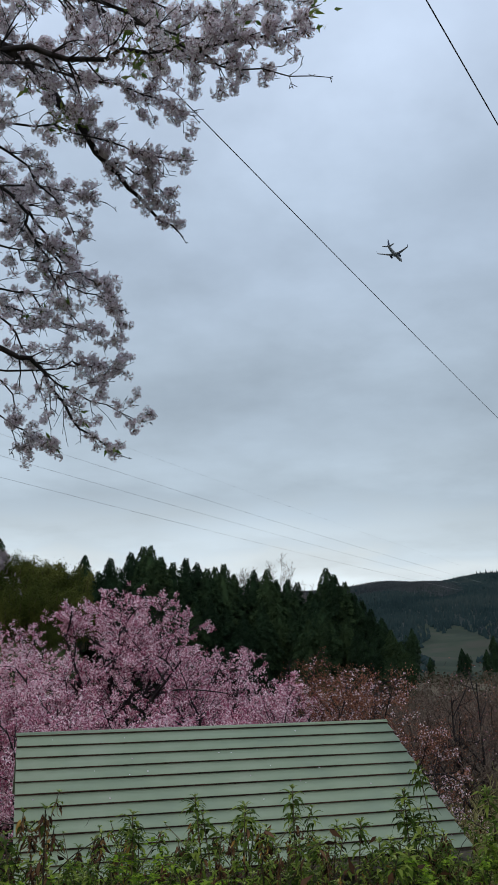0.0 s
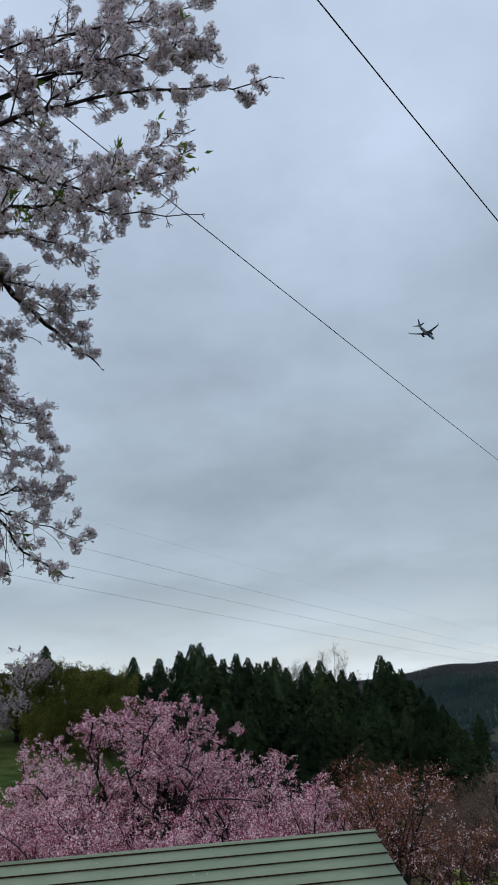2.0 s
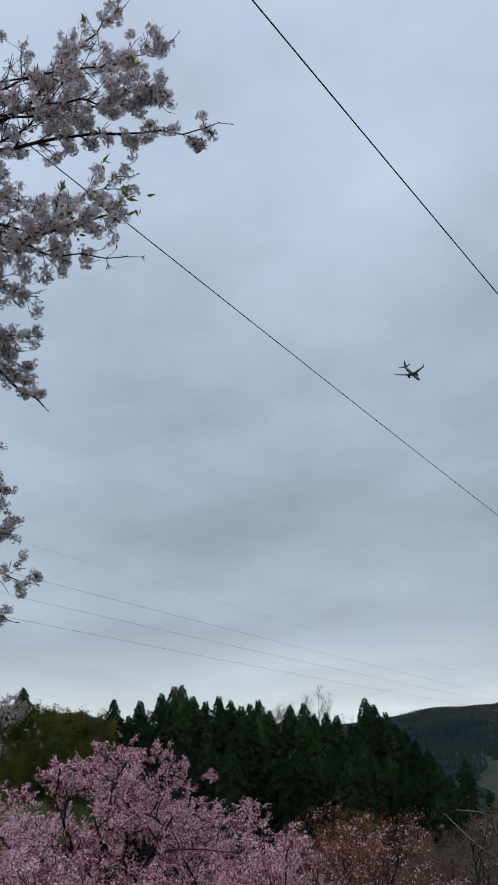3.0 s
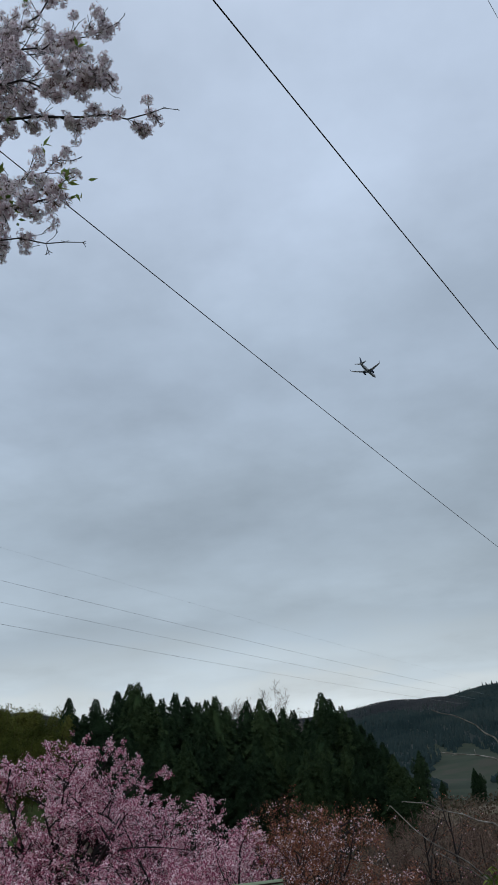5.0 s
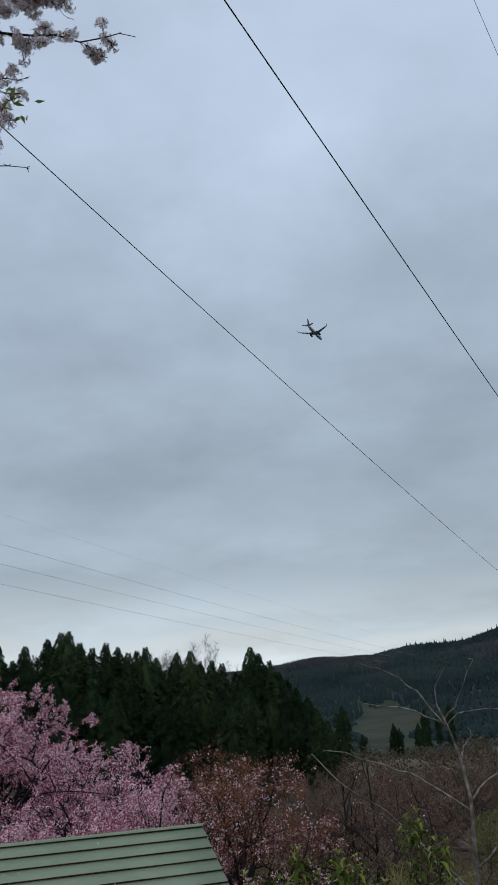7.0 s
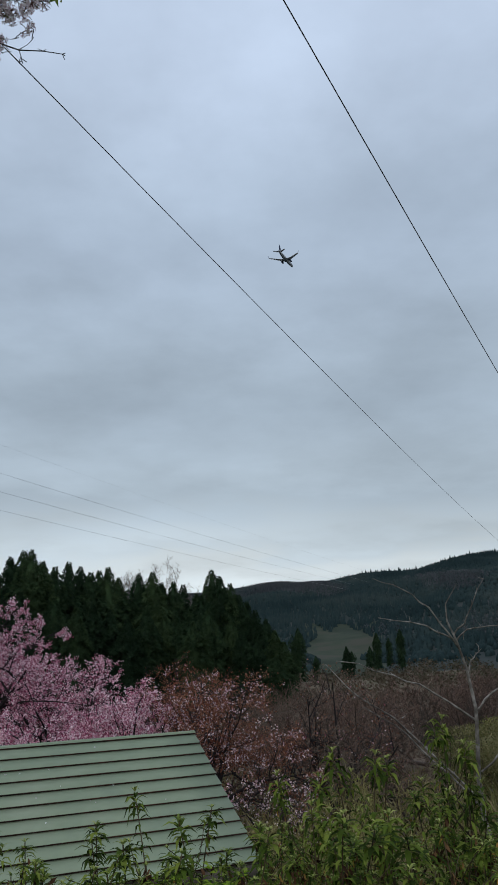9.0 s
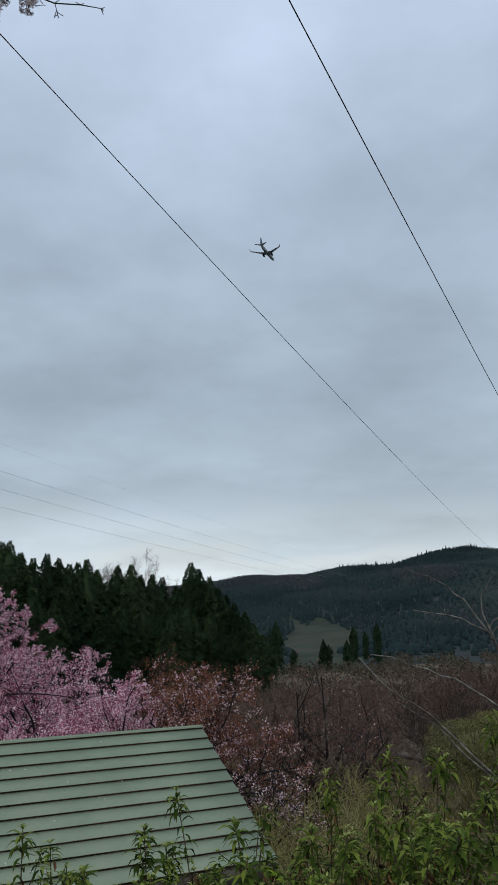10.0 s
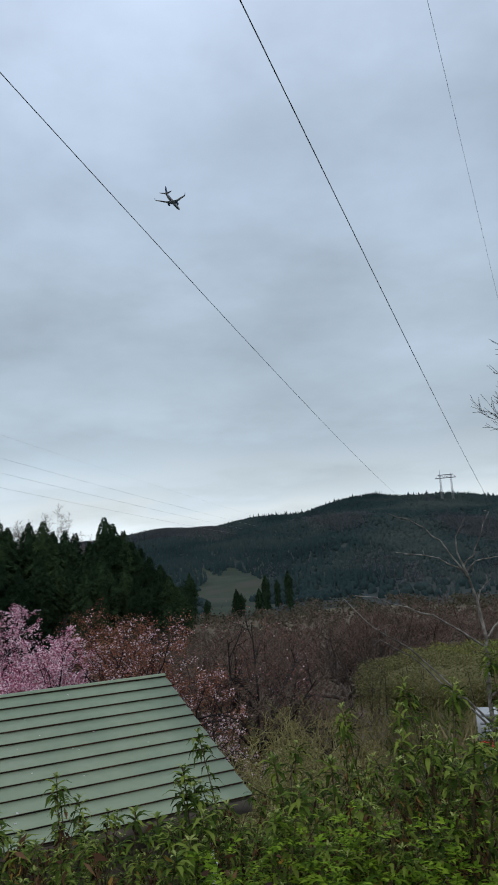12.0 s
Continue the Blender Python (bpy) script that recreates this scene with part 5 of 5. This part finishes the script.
def build_bench():
    x, y = 9.4, 17.4
    t = thing("bench", (x, y, gz(x, y)), "weathered grey wooden bench beside the gravel path", "bench", turn=-60)
    for i in range(3):
        g = Geo()
        box(g, -0.8, 0.8, -0.24 + i * 0.165, -0.09 + i * 0.165, 0.41, 0.46)
        part("seat_board", g, M_GREY, t)
    for sx in (-0.6, 0.6):
        g = Geo()
        box(g, sx - 0.06, sx + 0.06, -0.2, 0.2, -0.02, 0.409)
        part("leg", g, M_BOARD, t)


build_bench()


def build_sign():
    x, y = 4.3, 10.8
    z = gz(x, y)
    t = thing("sign_board", (x, y, z), "small white notice board with a red lower panel", "sign", turn=-22)
    top = 1.6 - 12.0 * math.tan(radians(8.7)) - z
    for sx in (-0.2, 0.2):
        g = Geo()
        tube(g, [(sx, 0.02, -0.2), (sx, 0.02, top - 0.02)], 0.018, 8)
        part("post", g, M_STEEL, t)
    g = Geo()
    box(g, -0.24, 0.24, -0.012, 0.0, top - 0.42, top)
    part("panel", g, M_NOTICE, t, "faded white painted panel")
    g = Geo()
    box(g, -0.24, 0.24, -0.014, 0.0, top - 0.62, top - 0.425)
    part("red_panel", g, M_RED, t, "red painted panel")
    for i in range(3):
        g = Geo()
        box(g, -0.2, 0.2 - 0.07 * (i % 2), -0.016, -0.0125, top - 0.12 - i * 0.1, top - 0.09 - i * 0.1)
        part("text_bar", g, M_STEEL, t)


build_sign()


def build_greenhouse():
    x, y = polar(13.5, 96)
    t = thing("greenhouse", (x, y, gz(x, y)), "white plastic-covered tunnel greenhouse among the orchard trees", "greenhouse", turn=60)
    t.scale = (0.9, 0.5, 0.9)
    g = Geo()
    k = 14
    v, f = [], []
    for yy in (0, 9):
        for r in (1.0, 0.985):
            for i in range(k + 1):
                a = math.pi * i / k
                v.append((1.7 * r * math.cos(a), yy, 1.55 * r * math.sin(a)))
    m = k + 1
    for i in range(k):
        f += [(i, i + 1, 2 * m + i + 1, 2 * m + i), (m + i + 1, m + i, 3 * m + i, 3 * m + i + 1), (i + 1, i, m + i, m + i + 1), (2 * m + i, 2 * m + i + 1, 3 * m + i + 1, 3 * m + i)]
    g.add(v, f)
    part("cover", g, M_WHITE, t, "", True)
    for j in range(7):
        g = Geo()
        tube(g, [(1.72 * math.cos(math.pi * i / k), j * 1.5, 1.57 * math.sin(math.pi * i / k)) for i in range(k + 1)], 0.02, 5)
        part("hoop", g, M_STEEL, t)


build_greenhouse()


# ---- bare sapling in front of the terrace ----
def build_sapling():
    rng = np.random.default_rng(111)
    x, y = 2.3, 6.35
    z0 = gz(x, y)
    t = thing("bare_sapling", (x, y, z0), "thin pale leafless sapling on the bank", "tree")
    P = lambda a, b, c: (a - x, b - y, c - z0)
    g = Geo()
    tube(g, [(0, 0, -0.1), P(2.28, 6.4, -0.2), P(2.2, 6.5, 0.3), P(2.19, 6.5, 0.58), P(2.21, 6.5, 0.85), P(2.22, 6.5, 1.06), P(2.18, 6.5, 1.35), P(2.12, 6.5, 1.57), P(2.06, 6.5, 1.72), P(2.06, 6.5, 1.85), P(2.16, 6.5, 2.0)],
         [0.024, 0.021, 0.019, 0.017, 0.015, 0.013, 0.011, 0.009, 0.0065, 0.005, 0.003], 7)
    for pts in (((2.14, 6.5, 1.5), (1.92, 6.48, 1.83), (1.72, 6.45, 1.97), (1.48, 6.4, 2.06)), ((2.12, 6.5, 1.57), (1.88, 6.45, 1.69), (1.5, 6.4, 1.76)),
                ((2.22, 6.5, 0.97), (1.9, 6.5, 1.19), (1.6, 6.48, 1.33), (1.17, 6.45, 1.45)), ((2.2, 6.5, 0.4), (1.9, 6.5, 0.7), (1.58, 6.48, 1.02), (1.31, 6.46, 1.19), (1.08, 6.45, 1.43)),
                ((2.2, 6.5, 0.35), (1.86, 6.55, 0.7), (1.6, 6.55, 0.96), (1.37, 6.55, 1.1)), ((2.1, 6.5, 1.61), (2.22, 6.52, 1.74), (2.4, 6.55, 2.04)),
                ((2.12, 6.5, 1.57), (2.21, 6.5, 1.65), (2.37, 6.5, 1.67), (2.7, 6.5, 1.66)), ((2.19, 6.5, 1.33), (2.24, 6.5, 1.43), (2.29, 6.5, 1.52)),
                ((2.22, 6.5, 1.04), (2.34, 6.5, 1.16), (2.5, 6.5, 1.25), (2.8, 6.5, 1.3)), ((2.2, 6.5, 0.6), (2.5, 6.5, 0.85), (3.0, 6.5, 1.1))):
        q = [np.array(P(*p)) for p in pts]
        fine = []
        for i in range(len(q) - 1):
            for u in (0, 0.33, 0.66):
                fine.append(q[i] + (q[i + 1] - q[i]) * u + rng.normal(0, 0.008, 3) * (u > 0))
        fine.append(q[-1])
        tube(g, fine, np.linspace(0.0095 if pts[0][2] < 1.2 else 0.008, 0.003, len(fine)), 5)
        segs = []
        for i in range(2, len(fine)):
            if rng.random() < 0.6:
                a = fine[i]
                b = a + unit(rng.normal(size=3) + (0, 0, 0.5)) * rng.uniform(0.015, 0.07)
                segs.append((*a, *b, 0.003, 0.0018))
        segments(g, segs, 4)
    part("stem", g, M_SAPLING, t, "", True)


build_sapling()


# ---- weeds on the bank ----
def weed_shape(seed, tall, leaf=0.085, n=26, dry=0.25):
    """A leafy stalk with whorls of narrow leaves at its top: stem, green leaves, dry leaves."""
    rng = np.random.default_rng(seed)
    st, lf, dr = Geo(), Geo(), Geo()
    bend = rng.normal(0, 0.1, 2)
    at = lambda u: np.array((bend[0] * u * u * tall, bend[1] * u * u * tall, tall * u))
    tube(st, [at(u) for u in np.linspace(0, 1, 6)], np.linspace(0.0055, 0.0028, 6), 5)
    heads = [(at(1.0), 1.0)]
    for _ in range(rng.integers(1, 4)):
        a = at(rng.uniform(0.5, 0.8))
        b = a + np.array((rng.normal(0, 0.11), rng.normal(0, 0.11), tall * rng.uniform(0.1, 0.22)))
        tube(st, [a, (a + b) / 2 + rng.normal(0, 0.01, 3), b], [0.0032, 0.0026, 0.002], 4)
        heads.append((b, 0.75))
    def laid(D):
        D = np.array(D)
        D = D / np.linalg.norm(D, axis=1)[:, None]
        b = np.cross((0, 0, 1.0), D)
        b /= np.maximum(np.linalg.norm(b, axis=1), 1e-6)[:, None]
        return D, np.stack([D, b, np.cross(D, b)], 2)

    P, D, S, U = [], [], [], []
    for i in range(n):
        u = 0.98 - 0.62 * ((i + rng.random()) / n) ** 1.3
        a = i * 2.4 + rng.normal(0, 0.3)
        P.append(at(u)); U.append(u)
        D.append((math.cos(a), math.sin(a), 1.1 * (u - 0.75) + rng.normal(-0.1, 0.3)))
        S.append(leaf * rng.uniform(0.75, 1.15))
    tops = []
    for c, big in heads:
        tp = []
        for i in range(18):
            a, up = i * 2.4 + rng.normal(0, 0.2), i / 18
            d = (math.cos(a), math.sin(a), -0.3 + 1.5 * up ** 1.4 + rng.normal(0, 0.12))
            if up > 0.62:
                tp.append((c, d, leaf * big * rng.uniform(0.5, 0.75)))
                continue
            P.append(c - np.array((0, 0, 0.06 * (1 - up)))); U.append(1.0)
            D.append(d)
            S.append(leaf * big * rng.uniform(1.0, 1.4))
        g = Geo()
        scatter(g, *BLADE, np.array([q[0] for q in tp]), laid([q[1] for q in tp])[1], np.array([q[2] for q in tp]))
        tops.append(g)
    P, S, U = np.array(P), np.array(S), np.array(U)
    D, T = laid(D)
    # the lower leaves have withered first
    old = rng.random(len(P)) < np.clip(dry * 2.4 * (0.86 - U), 0.04 if dry < 1.5 else 0.3 if dry < 2 else 0.72, 0.92)
    scatter(lf, *BLADE, P[~old], T[~old], S[~old])
    Dd = D[old] * (0.6, 0.6, 0.2) + (0, 0, -0.9)
    # withered leaves still hanging from the bare lower stalk, crumpled and close to it
    q = int(16 + 16 * dry)
    base = np.array([at(u) for u in rng.uniform(0.12, 0.62, q)]) + rng.normal(0, 0.018, (q, 3))
    scatter(dr, *BLADE, base, aim(np.stack([rng.normal(0, 0.6, q), rng.normal(0, 0.6, q), rng.normal(-0.8, 0.5, q)], 1), rng), leaf * rng.uniform(0.4, 0.95, q))
    scatter(dr, *BLADE, P[old] + rng.normal(0, 0.012, (int(old.sum()), 3)), aim(Dd, rng), S[old] * rng.uniform(0.5, 0.95, int(old.sum())))
    return st, lf, dr, tops


# a leaf that arches over and droops at its tip
BLADE = ([(0, 0, 0), (0.28, 0.12, 0.065), (0.28, 0, 0.03), (0.28, -0.12, 0.065), (0.62, 0.13, 0.035), (0.62, 0, -0.005), (0.62, -0.13, 0.035), (1, 0, -0.32)],
         [(0, 2, 1), (0, 3, 2), (1, 2, 4), (2, 5, 4), (2, 3, 5), (3, 6, 5), (4, 5, 7), (5, 6, 7)])
TALLS = (1.15, 1.05, 1.25, 0.95, 1.1, 0.85)
SHAPES = [weed_shape(131, 1.15, 0.064, 56, 0.9), weed_shape(132, 1.05, 0.07, 50, 1.3), weed_shape(133, 1.25, 0.06, 60, 1.6), weed_shape(134, 0.95, 0.072, 46, 1.0), weed_shape(135, 1.1, 0.062, 54, 2.2),
          weed_shape(136, 0.85, 0.067, 44, 0.8)]


def weed_thing(shape):
    t = thing("weed_plant", (0, 0, 0), "tall leafy goldenrod stalk on the bank", "weed", "tall weeds")
    part("stem", shape[0], M_STEM, t)
    part("foliage", shape[1], M_WEED, t, "narrow green leaves")
    part("dry_foliage", shape[2], M_DRY, t, "withered brown leaves")
    for g in shape[3]:
        part("top_rosette", g, M_BUD, t, "fresh yellow-green leaf rosette")
    return t


rng = np.random.default_rng(121)
weeds = [weed_thing(q) for q in SHAPES]
wspots = [[] for _ in weeds]
# stalks that stand out against roof and valley: azimuth, distance, height of the tip
stand = [(3.2, 4.6, 0.82), (-7.1, 4.2, 0.66), (-0.5, 4.8, 0.86), (9.7, 4.7, 0.84), (17.5, 4.6, 0.92), (21.2, 4.6, 0.72), (1.3, 4.4, 0.82), (12.7, 4.9, 0.98), (-17.8, 4.6, 0.76), (9.0, 5.2, 0.9), (6.2, 5.0, 0.76),
         (-11.5, 4.7, 0.74), (-4.2, 4.5, 0.76), (27.5, 4.4, 0.7), (19.4, 5.2, 0.86), (15.3, 5.0, 0.86), (13.9, 4.5, 0.88), (11.2, 4.4, 0.82), (-9.0, 4.4, 0.66), (-2.6, 4.3, 0.72), (16.8, 5.12, 1.15), (12.5, 4.77, 1.04), (18.9, 4.95, 1.04), (16.7, 5.08, 1.12), (12.5, 4.78, 1.03), (9.6, 4.68, 0.93)]
for a, r, zt in stand:
    x, y = polar(a, r)
    k = int(rng.integers(0, len(weeds)))
    wspots[k].append((x, y, (zt - gz(x, y)) / TALLS[k], rng.uniform(0, 360)))


def stalk_spots(n):
    out = []
    while len(out) < n:
        a, r = rng.uniform(-31, 42), rng.uniform(3.75, 6.6)
        x, y = polar(a, r)
        el = np.interp(a, [-30, -8, 3, 8, 14, 19, 21.5, 25.5, 28, 42], [11.2, 11.8, 11.8, 10.6, 9.5, 9.3, 12.6, 12.8, 13.4, 11.4]) + 1.0 + 1.1 * math.sin(a * 0.9 + 1) + 0.9 * math.sin(a * 2.1) + rng.exponential(2.8)
        s = (1.6 - r * math.tan(radians(el)) - gz(x, y))
        if 0.3 < s < 1.6:
            out.append((x, y, s))
    return out


for x, y, s in stalk_spots(230):
    k = int(rng.choice((0, 1, 2, 2, 3, 4, 4, 4, 5)))
    wspots[k].append((x, y, s / TALLS[k], rng.uniform(0, 360)))
for ob, sp in zip(weeds, wspots):
    for i, (x, y, q, turn) in enumerate(sp):
        o = ob if i == 0 else copy_thing(ob, pose(0, 0, 0))
        o.matrix_basis = pose(x, y, gz(x, y) - 0.02, rng.normal(0, 4), rng.normal(0, 4), turn)
        o.scale = (min(max(q, 0.75), 1.0), min(max(q, 0.75), 1.0), q)


def build_thicket():
    """The stalks between and behind, too many to count."""
    spots = stalk_spots(300)
    out = [Geo(), Geo(), Geo(), Geo()]
    order = (0, 4, 1, 2, 4, 3, 2, 5, 4)
    for turn, k in enumerate(order):
        shape, mine = SHAPES[k], spots[turn::len(order)]
        P = np.array([(x, y, gz(x, y) - 0.02) for x, y, _ in mine])
        S = np.array([s / TALLS[k] for _, _, s in mine])
        T = rand_turns(rng, len(mine), 0.12)
        for g, src in [*zip(out, shape[:3])] + [(out[3], q) for q in shape[3]]:
            v = np.concatenate(src.v)
            for f in {q.shape[1] for q in src.f}:
                tf = np.concatenate([q for q in src.f if q.shape[1] == f])
                scatter(g, v, tf, P, T, np.maximum(S, 0.6))
    tagged(part("weed_stems", out[0], M_STEM), "crowded brown weed stalks on the bank", "weeds", "", "stuff")
    tagged(part("weed_foliage", out[1], M_WEED), "dense green foliage of weeds on the bank", "weeds", "", "stuff")
    tagged(part("weed_litter", out[2], M_DRY), "withered leaves hanging among the weeds", "weeds", "", "stuff")
    tagged(part("weed_tops", out[3], M_BUD), "fresh yellow-green leaf rosettes topping the weeds", "weeds", "", "stuff")


build_thicket()


def build_herbs():
    """Low fresh growth, dry litter and bents between the stalks."""
    rng = np.random.default_rng(141)
    g, d, s = Geo(), Geo(), Geo()
    n = 4200
    a, r = rng.uniform(-32, 42, n), rng.uniform(3.0, 7.0, n)
    x, y = r * np.sin(np.radians(a)), r * np.cos(np.radians(a))
    z = height(x, y)
    patch = np.sin(x * 1.7 + 0.6) * np.cos(y * 2.1) + 0.06 * (a - 4) + rng.normal(0, 0.3, n)
    hh = np.clip(0.34 + 0.2 * patch, 0.14, 0.72) * rng.uniform(0.6, 1.2, n)
    # a lush strip along the foot of the stalks
    tall = np.sin(x * 2.3 + 2.0) * np.sin(y * 2.9 + x * 0.7) + 0.014 * a + rng.normal(0, 0.15, n) > 0.62
    hh = np.where(tall, rng.uniform(0.4, 0.8, n), hh)
    patch = np.where(tall, 1.0, patch)
    lush = (r < 4.1) & (np.sin(a * 0.21 + 1.0) + 0.5 * np.sin(a * 0.9) > 0.05)
    hh = np.where(lush, rng.uniform(0.5, 0.95, n) * np.clip((r - 2.6) / 1.1, 0.4, 1), hh)
    patch = np.where(lush, 1.0, patch)
    fresh = patch > 0.3
    i = np.repeat(np.flatnonzero(fresh | tall), 11)
    k = len(i)
    th = rng.uniform(0, 2 * math.pi, k)
    w = rng.uniform(0.02, 0.1, k)
    P = np.stack([x[i] + w * np.cos(th), y[i] + w * np.sin(th), z[i] + hh[i] * rng.uniform(0.4, 1.0, k)], 1)
    D = np.stack([np.cos(th), np.sin(th), rng.normal(0.2, 0.3, k)], 1)
    D /= np.linalg.norm(D, axis=1)[:, None]
    b = np.cross((0, 0, 1.0), D)
    b /= np.linalg.norm(b, axis=1)[:, None]
    # a cut leaf: one end lobe and two pairs of side lobes, each folded along its rib
    lv, lf = [], []
    for turn, q, off in ((0.0, 0.62, 0.45), (0.8, 0.52, 0.4), (-0.8, 0.52, 0.4), (1.0, 0.46, 0.1), (-1.0, 0.46, 0.1)):
        c, si = math.cos(turn), math.sin(turn)
        for px, py, pz in ((0.0, 0, 0), (0.5, 0.2, 0.06), (0.5, 0, 0), (0.5, -0.2, 0.06), (1, 0, -0.14)):
            lv.append((off + q * (px * c - py * si), q * (px * si + py * c), q * pz - 0.1 * off))
        b0 = len(lv) - 5
        lf += [(b0, b0 + 2, b0 + 1), (b0, b0 + 3, b0 + 2), (b0 + 1, b0 + 2, b0 + 4), (b0 + 2, b0 + 3, b0 + 4)]
    lob = (lv, lf)
    scatter(g, *lob, P, np.stack([D, b, np.cross(D, b)], 2), rng.uniform(0.045, 0.095, k))
    tagged(part("low_herbs", g, M_HERB), "low fresh green herbs covering the bank", "herbs", "", "stuff")
    i = np.repeat(np.flatnonzero(~fresh), 14)
    k = len(i)
    P = np.stack([x[i] + rng.normal(0, 0.1, k), y[i] + rng.normal(0, 0.1, k), z[i] + np.abs(rng.normal(0, 0.27, k))], 1)
    scatter(d, *LEAF, P, rand_turns(rng, k), rng.uniform(0.03, 0.085, k))
    tagged(part("dry_litter", d, M_DRY), "withered brown leaves and litter between the weeds", "litter", "", "stuff")
    m = 380
    a, r = rng.uniform(-30, 40, m), rng.uniform(3.4, 6.2, m)
    x, y = r * np.sin(np.radians(a)), r * np.cos(np.radians(a))
    z = height(x, y)
    h = rng.uniform(0.35, 0.9, m)
    seg = []
    for k in range(m):
        p, dd = np.array((x[k], y[k], z[k])), unit((rng.normal(0, 0.3), rng.normal(0, 0.3), 1))
        for q in range(4):
            e = p + dd * h[k] / 4
            seg.append((*p, *e, 0.003 - 0.0006 * q, 0.0024 - 0.0006 * q))
            p, dd = e, unit(dd + (rng.normal(0, 0.16), rng.normal(0, 0.16), -0.08))
    segments(s, seg, 4)
    tagged(part("dry_stalks", s, M_PALE), "thin dry straw stalks among the weeds", "stalks", "", "stuff")


build_herbs()


def build_orchard_grass():
    rng = np.random.default_rng(151)
    g = Geo()
    n = 16000
    a, r = rng.uniform(-14, 38, n), 7.5 + 40 * rng.random(n) ** 1.6
    x, y = r * np.sin(np.radians(a)), r * np.cos(np.radians(a))
    # none grows under the shed
    u, w = (x + 4.17) * 0.931 + (y - 8.85) * 0.365, -(x + 4.17) * 0.365 + (y - 8.85) * 0.931
    ok = ~((u > 0) & (u < 4.6) & (w > -1.8) & (w < 1.4)) & ~((a > 22) & (r > 13) & (r < 20))
    x, y = np.repeat(x[ok], 3), np.repeat(y[ok], 3)
    k = len(x)
    P = np.stack([x + rng.normal(0, 0.1, k), y + rng.normal(0, 0.1, k), height(x, y) - 0.02], 1)
    D = np.stack([rng.normal(0, 0.55, k), rng.normal(0, 0.55, k), np.ones(k)], 1)
    tv = [(0, 0.04, 0), (0, -0.04, 0), (0.55, 0.03, 0.03), (0.55, -0.03, 0.03), (1, 0, -0.12)]
    scatter(g, tv, [(0, 1, 2), (2, 1, 3), (2, 3, 4)], P, aim(D, rng), rng.uniform(0.2, 0.6, k))
    tagged(part("rough_grass", g, M_STRAW), "rough olive and straw grass under the orchard trees", "grass", "", "stuff")


build_orchard_grass()
